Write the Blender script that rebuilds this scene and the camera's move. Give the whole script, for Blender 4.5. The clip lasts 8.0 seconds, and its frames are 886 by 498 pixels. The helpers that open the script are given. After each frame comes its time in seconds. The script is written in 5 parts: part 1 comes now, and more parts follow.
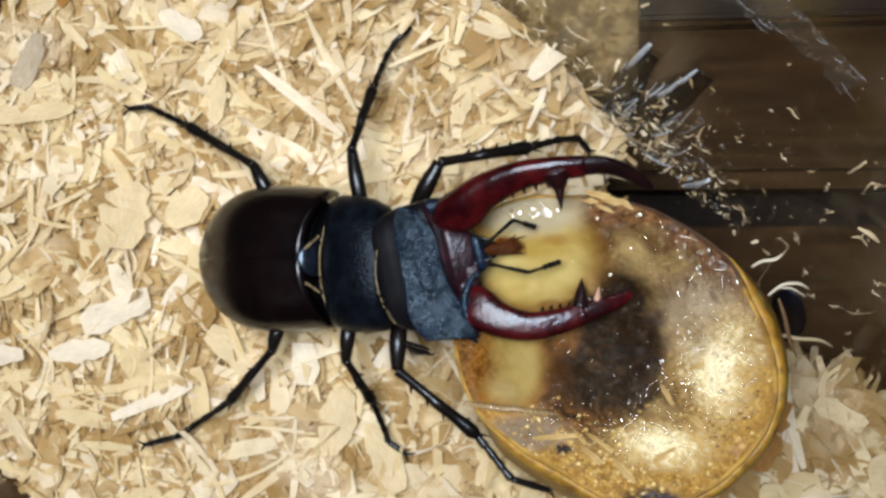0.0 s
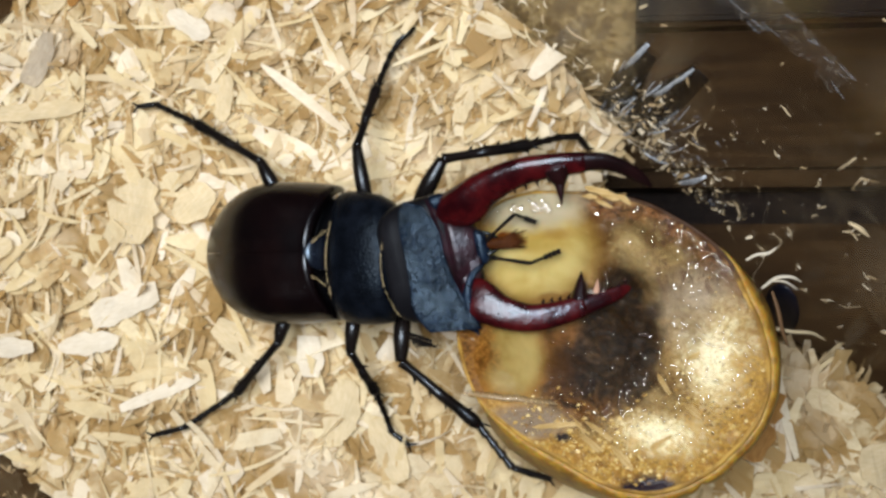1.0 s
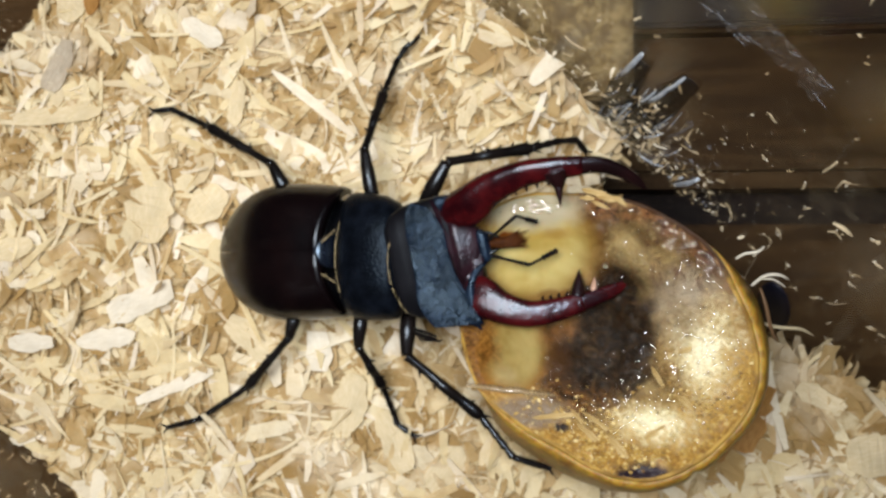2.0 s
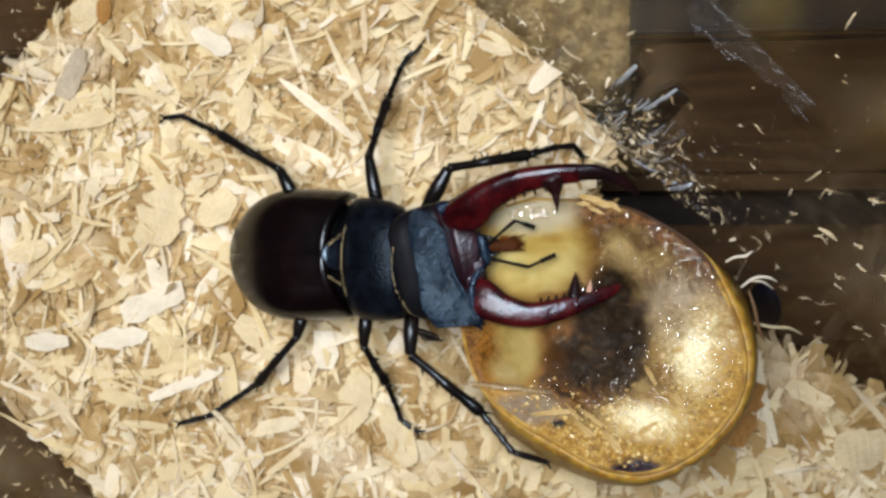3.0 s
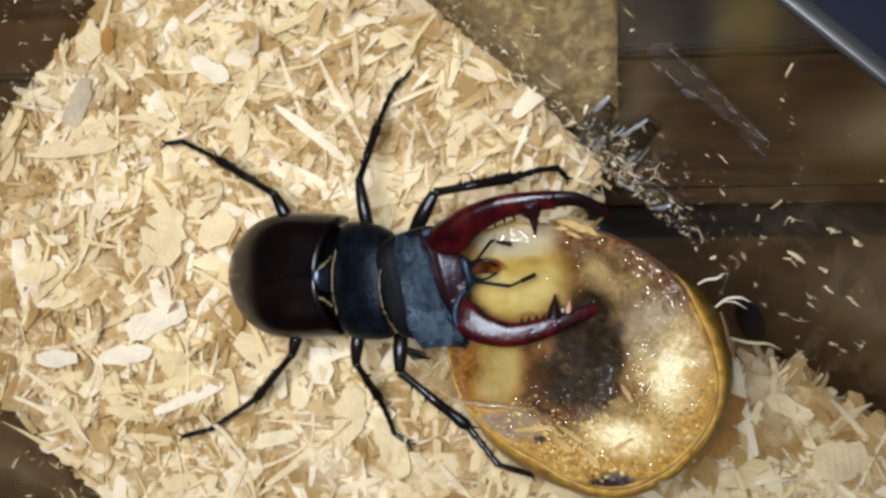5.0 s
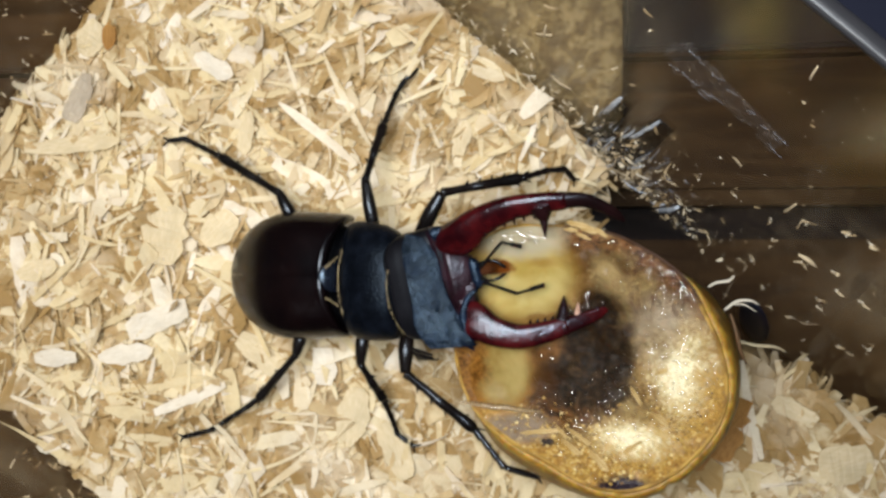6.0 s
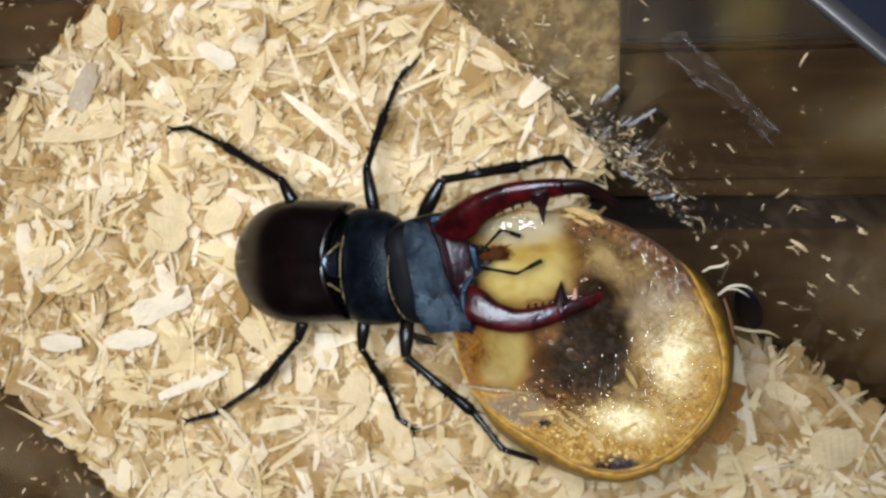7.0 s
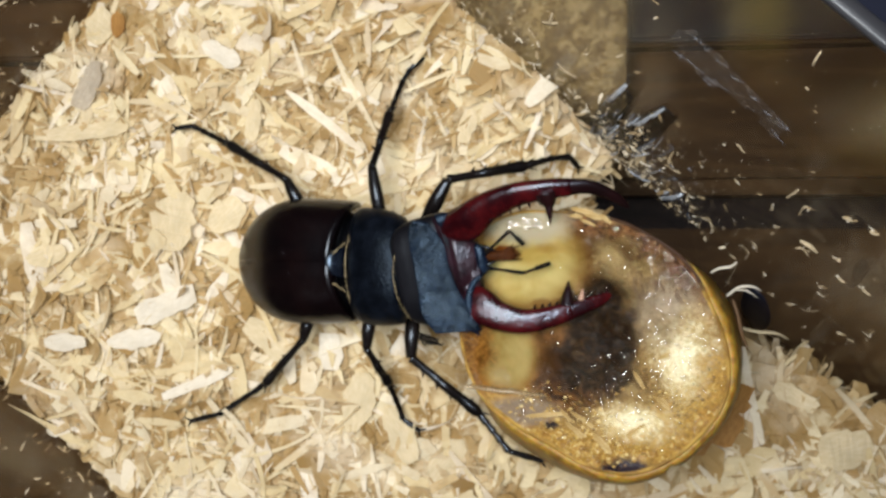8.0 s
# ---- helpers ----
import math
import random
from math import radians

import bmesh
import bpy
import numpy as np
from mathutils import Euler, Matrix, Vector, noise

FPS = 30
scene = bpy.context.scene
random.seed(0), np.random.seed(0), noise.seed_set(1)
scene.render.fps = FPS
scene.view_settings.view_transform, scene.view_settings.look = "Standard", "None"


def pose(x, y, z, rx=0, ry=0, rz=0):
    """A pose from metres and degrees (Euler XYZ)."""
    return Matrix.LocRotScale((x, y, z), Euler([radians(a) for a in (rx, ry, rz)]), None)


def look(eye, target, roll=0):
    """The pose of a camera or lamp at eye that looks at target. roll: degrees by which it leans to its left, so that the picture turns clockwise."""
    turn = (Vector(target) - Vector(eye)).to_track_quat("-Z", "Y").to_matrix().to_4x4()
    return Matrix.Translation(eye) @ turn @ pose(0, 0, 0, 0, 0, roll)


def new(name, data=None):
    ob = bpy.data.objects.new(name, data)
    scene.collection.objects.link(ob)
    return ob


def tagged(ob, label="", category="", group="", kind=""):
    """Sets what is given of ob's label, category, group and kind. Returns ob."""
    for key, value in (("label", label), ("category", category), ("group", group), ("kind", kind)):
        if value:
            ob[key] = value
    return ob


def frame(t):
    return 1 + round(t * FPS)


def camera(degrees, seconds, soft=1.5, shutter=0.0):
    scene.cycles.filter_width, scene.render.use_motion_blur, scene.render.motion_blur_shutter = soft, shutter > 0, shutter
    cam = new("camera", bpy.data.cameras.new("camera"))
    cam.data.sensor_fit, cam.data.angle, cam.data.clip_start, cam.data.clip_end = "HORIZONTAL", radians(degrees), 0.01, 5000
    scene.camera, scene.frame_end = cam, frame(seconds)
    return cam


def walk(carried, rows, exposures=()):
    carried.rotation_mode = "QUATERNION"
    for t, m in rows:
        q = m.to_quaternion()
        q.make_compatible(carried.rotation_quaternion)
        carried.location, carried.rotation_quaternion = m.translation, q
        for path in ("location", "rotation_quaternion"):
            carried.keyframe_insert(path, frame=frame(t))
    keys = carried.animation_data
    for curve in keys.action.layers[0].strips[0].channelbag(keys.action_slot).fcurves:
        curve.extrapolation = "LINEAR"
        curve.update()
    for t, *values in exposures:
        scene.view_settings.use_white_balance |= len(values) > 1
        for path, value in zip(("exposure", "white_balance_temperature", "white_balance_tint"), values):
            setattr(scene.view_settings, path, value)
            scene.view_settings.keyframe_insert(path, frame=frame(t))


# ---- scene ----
# Places below are in millimetres where a name or comment says mm; MM turns them into metres.
MM = 0.001
cam = camera(57.0, 8.0, soft=3.0)
PATH = [
    (0.0, 0.0, 0.0, 0.16232, 1.331, 5.54, -0.0),
    (0.5, -0.00022, -1e-05, 0.16459, 1.316, 5.362, -0.012),
    (1.0, -0.00088, -0.00126, 0.16619, 1.407, 5.258, 0.089),
    (1.5, -0.00082, -0.0018, 0.16925, 1.468, 5.3, 0.143),
    (3.0, -0.00015, -3e-05, 0.17892, 0.998, 5.516, 0.05),
    (3.5, 0.00185, 0.00156, 0.18088, 0.612, 5.813, -0.053),
    (4.0, 0.00704, 0.00268, 0.18403, 0.526, 6.867, -0.363),
    (4.5, 0.00737, 0.00373, 0.18618, 0.855, 6.989, -0.644),
    (5.8, 0.00483, 0.00656, 0.18143, 0.164, 6.322, 0.031),
    (6.0, 0.00329, 0.00538, 0.18378, 0.632, 6.098, -0.026),
    (6.5, 0.00325, 0.00423, 0.187, 0.671, 6.012, 0.016),
    (7.0, 0.00327, 0.00363, 0.18698, 0.273, 5.97, 0.056),
    (7.5, 0.00281, 0.00403, 0.18647, 0.15, 6.128, 0.117),
    (8.0, 0.00257, 0.00391, 0.18585, 0.186, 6.18, 0.17),
]
walk(cam, [(t, pose(x, y, z, rx, ry, rz)) for t, x, y, z, rx, ry, rz in PATH])

# ---- light ----
world = bpy.data.worlds.new("room_dark")
world.use_nodes = True
world.node_tree.nodes["Background"].inputs[0].default_value = (0.5, 0.55, 0.6, 1)
world.node_tree.nodes["Background"].inputs[1].default_value = 0.02
scene.world = world
lamp = bpy.data.lights.new("desk_lamp", "AREA")
lamp.shape, lamp.size, lamp.energy, lamp.color = "DISK", 0.12, 0.60, (1.0, 0.985, 0.94)
lamp.spread = radians(136)
lamp_ob = new("desk_lamp", lamp)
lamp_ob.matrix_world = look((-0.046, 0.025, 0.245), (-0.078, -0.001, 0.0))
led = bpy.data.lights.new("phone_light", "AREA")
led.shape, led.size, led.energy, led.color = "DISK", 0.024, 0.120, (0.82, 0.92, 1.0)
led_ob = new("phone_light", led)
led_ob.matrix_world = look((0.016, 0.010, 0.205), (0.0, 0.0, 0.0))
scene.view_settings.exposure = 0.0


# ---- materials ----
class Graph:
    """A small writer of shader nodes on top of one Principled material."""

    def __init__(self, name):
        self.mat = bpy.data.materials.new(name)
        self.mat.use_nodes = True
        self.tree = self.mat.node_tree
        self.out = self.tree.nodes["Principled BSDF"]
        self.place = None

    def node(self, kind, operation="", feature="", interpolation_type="", data_type=""):
        n = self.tree.nodes.new(kind)
        if operation:
            n.operation = operation
        if feature:
            n.feature = feature
        if interpolation_type:
            n.interpolation_type = interpolation_type
        if data_type:
            n.data_type = data_type
        return n

    def put(self, socket, value):
        if isinstance(value, bpy.types.NodeSocket):
            self.tree.links.new(value, socket)
        elif isinstance(value, (tuple, list)) and socket.type == "RGBA":
            socket.default_value = (*value[:3], 1)
        else:
            socket.default_value = value

    def mm(self):
        """Object coordinates in millimetres."""
        if self.place is None:
            c = self.node("ShaderNodeTexCoord")
            v = self.node("ShaderNodeVectorMath", operation="SCALE")
            self.put(v.inputs[0], c.outputs["Object"])
            v.inputs["Scale"].default_value = 1000
            self.place = v.outputs[0]
        return self.place

    def noise(self, scale, detail=3, vec=None, rough=0.55, warp=0.0):
        n = self.node("ShaderNodeTexNoise")
        self.put(n.inputs["Vector"], vec or self.mm())
        n.inputs["Scale"].default_value, n.inputs["Detail"].default_value = scale, detail
        n.inputs["Roughness"].default_value, n.inputs["Distortion"].default_value = rough, warp
        return n.outputs["Fac"]

    def stretch(self, sx, sy, sz):
        n = self.node("ShaderNodeVectorMath", operation="MULTIPLY")
        self.put(n.inputs[0], self.mm())
        n.inputs[1].default_value = (sx, sy, sz)
        return n.outputs[0]

    def cells(self, scale, vec=None, feature="F1"):
        n = self.node("ShaderNodeTexVoronoi", feature=feature)
        self.put(n.inputs["Vector"], vec or self.mm())
        n.inputs["Scale"].default_value = scale
        return n.outputs["Distance"]

    def ramp(self, fac, stops):
        n = self.node("ShaderNodeValToRGB")
        self.put(n.inputs[0], fac)
        e = n.color_ramp.elements
        while len(e) < len(stops):
            e.new(0.5)
        for el, (at, col) in zip(e, stops):
            el.position, el.color = at, (*col, 1)
        return n.outputs[0]

    def math(self, op, a, b=0.0, c=0.0):
        n = self.node("ShaderNodeMath", operation=op)
        for s, v in zip(n.inputs, (a, b, c)):
            self.put(s, v)
        return n.outputs[0]

    def step(self, v, lo, hi):
        n = self.node("ShaderNodeMapRange", interpolation_type="SMOOTHSTEP")
        self.put(n.inputs[0], v)
        n.inputs[1].default_value, n.inputs[2].default_value = lo, hi
        return n.outputs[0]

    def mix(self, fac, a, b):
        n = self.node("ShaderNodeMix", data_type="RGBA")
        self.put(n.inputs[0], fac)
        self.put(n.inputs[6], a)
        self.put(n.inputs[7], b)
        return n.outputs[2]

    def far(self, centre, radii, warp=0.0, scale=0.25):
        """Distance from a centre in units of the radii (mm), with a wavy edge."""
        a = self.node("ShaderNodeVectorMath", operation="SUBTRACT")
        self.put(a.inputs[0], self.mm())
        a.inputs[1].default_value = centre
        b = self.node("ShaderNodeVectorMath", operation="DIVIDE")
        self.put(b.inputs[0], a.outputs[0])
        b.inputs[1].default_value = radii
        c = self.node("ShaderNodeVectorMath", operation="LENGTH")
        self.put(c.inputs[0], b.outputs[0])
        d = c.outputs["Value"]
        if warp:
            d = self.math("ADD", d, self.math("MULTIPLY", self.math("SUBTRACT", self.noise(scale, 4), 0.5), warp))
        return d

    def bump(self, height, strength=0.5, depth=0.0003):
        n = self.node("ShaderNodeBump")
        n.inputs["Strength"].default_value, n.inputs["Distance"].default_value = strength, depth
        self.put(n.inputs["Height"], height)
        self.put(self.out.inputs["Normal"], n.outputs[0])

    def set(self, **values):
        names = dict(base="Base Color", rough="Roughness", metal="Metallic", coat="Coat Weight", coat_rough="Coat Roughness", spec="Specular IOR Level",
                     sss="Subsurface Weight", alpha="Alpha", sheen="Sheen Weight", trans="Transmission Weight", ior="IOR", sss_scale="Subsurface Scale", tint="Specular Tint")
        for key, value in values.items():
            self.put(self.out.inputs[names[key]], value)
        return self.mat


def chitin(name, dark, light, rough, grain, strength, coat=0.0, patch=0.08, spec=0.5, tint=(0.72, 0.84, 1.0)):
    g = Graph(name)
    big, fine = g.noise(patch, 4), g.noise(grain, 3)
    g.set(base=g.mix(g.step(big, 0.35, 0.7), dark, light), rough=g.math("ADD", g.math("MULTIPLY", big, 0.12), rough - 0.06), coat=coat, coat_rough=0.18, spec=spec, tint=tint)
    g.bump(fine, strength, 0.00015)
    return g.mat


ELYTRA = chitin("elytra_chestnut_black", (0.0014, 0.0008, 0.0011), (0.0036, 0.0014, 0.0015), 0.24, 6.0, 0.03, 0.0, 0.08, 0.42, (0.76, 0.86, 1.0))
BLACK = chitin("black_chitin", (0.003, 0.003, 0.004), (0.007, 0.007, 0.009), 0.34, 3.0, 0.12, 0.0, 0.08, 0.12)
LEG = chitin("leg_black_gloss", (0.003, 0.0025, 0.0025), (0.007, 0.005, 0.0045), 0.24, 2.0, 0.2, 0.0, 0.08, 0.3)
MANDIBLE = chitin("mandible_oxblood", (0.010, 0.0010, 0.0018), (0.045, 0.0032, 0.004), 0.22, 0.5, 1.0, 0.0, 0.2, 0.34)
TIP = chitin("mandible_tip_black", (0.004, 0.0018, 0.002), (0.013, 0.0035, 0.004), 0.25, 2.5, 0.12, 0.0, 0.08, 0.35)


def punctured(name, dark, light, rough, spec=0.2, depth=0.00009, grain=1.7, tint=(0.66, 0.82, 1.0)):
    g = Graph(name)
    pits, big = g.cells(grain), g.noise(0.35, 4)
    g.set(base=g.mix(g.step(big, 0.3, 0.75), dark, light), rough=rough, spec=spec, tint=tint)
    g.bump(g.math("ADD", g.math("MULTIPLY", pits, 0.8), g.noise(grain * 1.1, 3)), 0.6, depth)
    return g.mat


PRONOTUM = punctured("pronotum_matt_black", (0.0012, 0.0016, 0.0027), (0.0035, 0.0048, 0.0082), 0.33, 0.09, 0.00014, 1.7, (0.55, 0.75, 1.0))
SCUTE = chitin("scutellum_blue_black", (0.002, 0.0025, 0.005), (0.005, 0.007, 0.013), 0.26, 2.5, 0.25, 0.0, 0.3, 0.7, (0.55, 0.75, 1.0))
HEAD = punctured("head_granular_slate", (0.0016, 0.0032, 0.0075), (0.006, 0.012, 0.027), 0.27, 0.32, 0.00014, 2.6, (0.50, 0.73, 1.0))
GRAIN = chitin("slate_granule", (0.002, 0.0035, 0.006), (0.006, 0.011, 0.018), 0.22, 4.0, 0.1, 0.0, 0.3, 0.9, (0.55, 0.76, 1.0))


def plain(name, base, rough, light=None, scale=0.5, **more):
    g = Graph(name)
    g.set(base=g.mix(g.noise(scale, 4), base, light or base), rough=rough, **more)
    g.bump(g.noise(scale * 6, 3), 0.2, 0.0002)
    return g.mat


FEELER = plain("feeler_black", (0.004, 0.003, 0.003), 0.6, (0.006, 0.005, 0.005), spec=0.06)
PALETOOTH = plain("worn_tooth", (0.30, 0.16, 0.12), 0.3, (0.45, 0.30, 0.22))
HAIR = plain("golden_hair", (0.20, 0.14, 0.06), 0.5, (0.52, 0.42, 0.25), 0.6)
BRUSH = plain("mouth_brush_orange", (0.010, 0.003, 0.001), 0.6, (0.06, 0.018, 0.004), 0.9, spec=0.05)
CLYPEUS = punctured("clypeus_dark_plum", (0.006, 0.0022, 0.0036), (0.020, 0.007, 0.011), 0.28, 0.4, 0.00009, 1.7, (0.8, 0.85, 1.0))


def thin(g, tone, share):
    """Lets some light through a thin shaving."""
    glow, mixer = g.node("ShaderNodeBsdfTranslucent"), g.node("ShaderNodeMixShader")
    g.put(glow.inputs[0], tone)
    mixer.inputs[0].default_value = share
    g.tree.links.new(g.out.outputs[0], mixer.inputs[1])
    g.tree.links.new(glow.outputs[0], mixer.inputs[2])
    clear, veil = g.node("ShaderNodeBsdfTransparent"), g.node("ShaderNodeMixShader")
    clear.inputs[0].default_value = (1.0, 0.93, 0.8, 1)
    veil.inputs[0].default_value = 0.36
    g.tree.links.new(mixer.outputs[0], veil.inputs[1])
    g.tree.links.new(clear.outputs[0], veil.inputs[2])
    g.tree.links.new(veil.outputs[0], g.tree.nodes["Material Output"].inputs[0])
    return g.mat


def wood_material(name, tones, brown):
    g = Graph(name)
    info, geo = g.node("ShaderNodeObjectInfo"), g.node("ShaderNodeNewGeometry")
    r = g.math("FRACT", g.math("ADD", info.outputs["Random"], geo.outputs["Random Per Island"]))
    tone = g.ramp(r, tones)
    grain = g.noise(1.0, 4, g.stretch(0.7, 3.0, 3.0))
    tone = g.mix(g.math("MULTIPLY", g.step(g.noise(0.08, 5, rough=0.7), 0.43, 0.57), brown), tone, (0.44, 0.29, 0.11))
    tone = g.mix(g.math("MULTIPLY", g.step(g.noise(0.04, 3, g.stretch(1.0, 1.3, 1.0)), 0.52, 0.68), 0.5), tone, (0.93, 0.90, 0.81))
    tone = g.mix(g.math("MULTIPLY", g.step(g.noise(0.28, 4), 0.45, 0.65), 0.45 * brown), tone, (0.44, 0.32, 0.15))
    g.set(base=g.mix(g.step(grain, 0.3, 0.75), g.mix(0.22, tone, (0.50, 0.36, 0.17)), tone), rough=0.62, spec=0.3)
    g.bump(grain, 0.4, 0.0002)
    return thin(g, tone, 0.30)


# layer light and shade put into two tones: brown below, cream on top
SHADEWOOD = wood_material("shaded_tan_shaving", [(0.0, (0.52, 0.38, 0.19)), (0.2, (0.68, 0.54, 0.31)), (0.4, (0.86, 0.78, 0.57)), (0.55, (0.60, 0.45, 0.24)),
                                            (0.75, (0.90, 0.84, 0.68)), (0.88, (0.52, 0.37, 0.18)), (1.0, (0.36, 0.235, 0.10))], 0.85)
LITWOOD = wood_material("lit_cream_shaving", [(0.0, (0.80, 0.70, 0.46)), (0.25, (0.93, 0.88, 0.69)), (0.45, (0.84, 0.75, 0.51)), (0.65, (0.97, 0.95, 0.90)),
                                               (0.80, (0.94, 0.90, 0.75)), (0.93, (0.66, 0.53, 0.31)), (1.0, (0.97, 0.96, 0.92))], 0.20)


def bed_material():
    g = Graph("packed_sawdust")
    f = g.noise(0.9, 6, rough=0.7)
    g.set(base=g.ramp(f, [(0.25, (0.40, 0.235, 0.085)), (0.5, (0.55, 0.37, 0.165)), (0.75, (0.66, 0.49, 0.25))]), rough=0.85)
    g.bump(f, 0.9, 0.001)
    return g.mat


BED = bed_material()


def flesh_material():
    """Cut face of the fruit; places from the fruit's own base point."""
    g = Graph("rotting_fruit_flesh")
    wave, fine = g.noise(0.13, 4, rough=0.5, warp=0.5), g.noise(0.9, 5)
    grain = g.noise(0.75, 6, rough=0.68, warp=1.1)
    film = g.mix(g.step(wave, 0.36, 0.64), (0.055, 0.028, 0.0085), (0.235, 0.165, 0.070))
    col = g.mix(g.math("MULTIPLY", g.step(grain, 0.45, 0.75), 0.45), film, (0.13, 0.07, 0.022))
    # granular golden margin
    gold = g.ramp(grain, [(0.30, (0.095, 0.038, 0.006)), (0.44, (0.21, 0.105, 0.018)), (0.56, (0.33, 0.193, 0.040)), (0.70, (0.49, 0.345, 0.13))])
    low = g.step(g.far((4, 20, 34), (30, 30, 200), 0.25), 0.75, 1.0)
    margin = g.math("MULTIPLY", g.step(g.far((-0.5, 1.0, 34), (21, 20.5, 60), 0.4), 0.76, 0.98), low)
    col = g.mix(margin, col, gold)
    crust = g.mix(g.step(grain, 0.38, 0.66), (0.022, 0.008, 0.003), (0.15, 0.066, 0.022))
    col = g.mix(g.math("MULTIPLY", g.step(g.far((-0.5, 0.0, 34), (21, 20.5, 60), 0.45), 0.86, 1.04), g.math("SUBTRACT", 1.0, low)), col, crust)
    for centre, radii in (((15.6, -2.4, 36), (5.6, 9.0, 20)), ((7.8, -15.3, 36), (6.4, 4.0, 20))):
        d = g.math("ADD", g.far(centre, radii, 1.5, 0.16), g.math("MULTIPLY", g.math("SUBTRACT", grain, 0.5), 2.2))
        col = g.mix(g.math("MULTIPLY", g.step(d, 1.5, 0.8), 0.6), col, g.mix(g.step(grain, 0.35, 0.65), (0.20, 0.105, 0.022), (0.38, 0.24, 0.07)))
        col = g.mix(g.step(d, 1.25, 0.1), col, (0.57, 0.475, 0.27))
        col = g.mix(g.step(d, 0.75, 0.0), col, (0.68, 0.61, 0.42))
    col = g.mix(g.math("MULTIPLY", g.step(g.far((11.6, 4.0, 30), (4.2, 6.5, 60), 0.7), 1.3, 0.6), 0.5), col, g.mix(wave, (0.11, 0.085, 0.060), (0.25, 0.20, 0.14)))
    col = g.mix(g.math("MULTIPLY", g.step(g.noise(1.3, 5, rough=0.7, warp=0.6), 0.58, 0.68), 0.4), col, (0.52, 0.40, 0.20))
    col = g.mix(g.math("MULTIPLY", g.step(g.far((14.4, 7.0, 32), (6.6, 4.2, 40), 1.3, 0.2), 1.2, 0.3), 0.55), col, (0.33, 0.27, 0.195))
    # brown seams and rotten hollow
    col = g.mix(g.step(g.far((-25, -5, 30), (6, 12, 40), 0.6), 1.15, 0.7), col, g.mix(grain, (0.10, 0.034, 0.004), (0.34, 0.15, 0.03)))
    swirl = g.noise(0.24, 5, rough=0.6, warp=1.6)
    murk = g.ramp(swirl, [(0.34, (0.003, 0.0019, 0.0012)), (0.48, (0.008, 0.0044, 0.002)), (0.58, (0.018, 0.010, 0.004)), (0.74, (0.055, 0.032, 0.013))])
    brown = g.mix(g.step(swirl, 0.35, 0.65), (0.010, 0.004, 0.001), (0.13, 0.055, 0.012))
    col = g.mix(g.step(g.far((-5, -6, 30), (10, 8.5, 60), 0.9), 1.15, 0.75), col, brown)
    col = g.mix(g.step(g.far((1.6, 1.2, 30), (6.4, 11.5, 60), 0.7), 1.25, 0.75), col, murk)
    col = g.mix(g.step(g.far((-1.5, -5.6, 30), (8.6, 5.6, 60), 0.8), 1.2, 0.7), col, murk)
    col = g.mix(g.step(g.far((-13.0, -14.4, 30), (7.5, 3.0, 60), 0.5), 1.2, 0.6), col, (0.17, 0.125, 0.085))
    col = g.mix(g.step(g.far((3.0, 24.0, 30), (6, 3, 60), 0.6), 1.1, 0.6), col, g.mix(grain, (0.10, 0.045, 0.012), (0.34, 0.22, 0.10)))
    veins = g.math("MULTIPLY", g.step(g.noise(0.45, 6, g.stretch(1.0, 0.45, 1.0), rough=0.7, warp=1.0), 0.50, 0.60), g.step(g.far((12.5, 14.5, 30), (7.5, 8.5, 60), 0.5), 1.2, 0.6))
    col = g.mix(g.math("MULTIPLY", veins, 0.75), col, (0.050, 0.020, 0.013))
    spots = g.step(g.noise(0.30, 6, rough=0.75, warp=0.8), 0.57, 0.70)
    col = g.mix(g.math("MULTIPLY", spots, 0.25), col, (0.05, 0.022, 0.008))
    flecks = g.noise(2.1, 4, rough=0.7)
    col = g.mix(g.math("MULTIPLY", g.step(flecks, 0.45, 0.70), 0.35), col, (0.06, 0.024, 0.005))
    # smooth yellow lumps
    for centre, radii, shade, pale in (((-11.8, 14.0, 30), (10.2, 9.4, 60), (0.25, 0.172, 0.040), (0.38, 0.310, 0.125)), ((-16.2, -4.2, 30), (6.2, 6.8, 60), (0.15, 0.098, 0.024), (0.27, 0.206, 0.078))):
        d = g.far(centre, radii, 0.45, 0.09)
        col = g.mix(g.math("MULTIPLY", g.step(d, 1.35, 0.9), 0.75), col, g.mix(wave, (0.06, 0.022, 0.004), (0.22, 0.105, 0.02)))
        col = g.mix(g.step(d, 1.15, 0.6), col, g.mix(g.step(wave, 0.25, 0.75), shade, pale))
    col = g.mix(g.step(g.far((-12.5, 21.0, 30), (10, 4.5, 60), 0.5), 1.1, 0.5), col, (0.27, 0.235, 0.16))
    col = g.mix(g.step(g.far((-17.0, 15.6, 30), (3.6, 1.7, 60), 0.9, 0.5), 1.1, 0.6), col, (0.10, 0.028, 0.005))
    col = g.mix(g.math("MULTIPLY", g.step(g.far((-8.0, 16.6, 30), (3.6, 1.2, 60), 0.9, 0.4), 1.2, 0.3), 0.4), col, (0.16, 0.07, 0.012))
    col = g.mix(g.math("MULTIPLY", g.step(g.far((-8.0, 5.6, 30), (5.0, 1.4, 60), 0.9, 0.4), 1.2, 0.5), 0.7), col, (0.10, 0.04, 0.008))
    col = g.mix(g.step(g.far((6.2, -23.7, 34), (5.2, 2.3, 20), 0.9, 0.4), 1.15, 0.6), col, (0.012, 0.006, 0.011))
    col = g.mix(g.step(g.far((-7.6, -16.8, 34), (1.6, 0.9, 20), 0.3), 1.1, 0.6), col, (0.008, 0.004, 0.004))
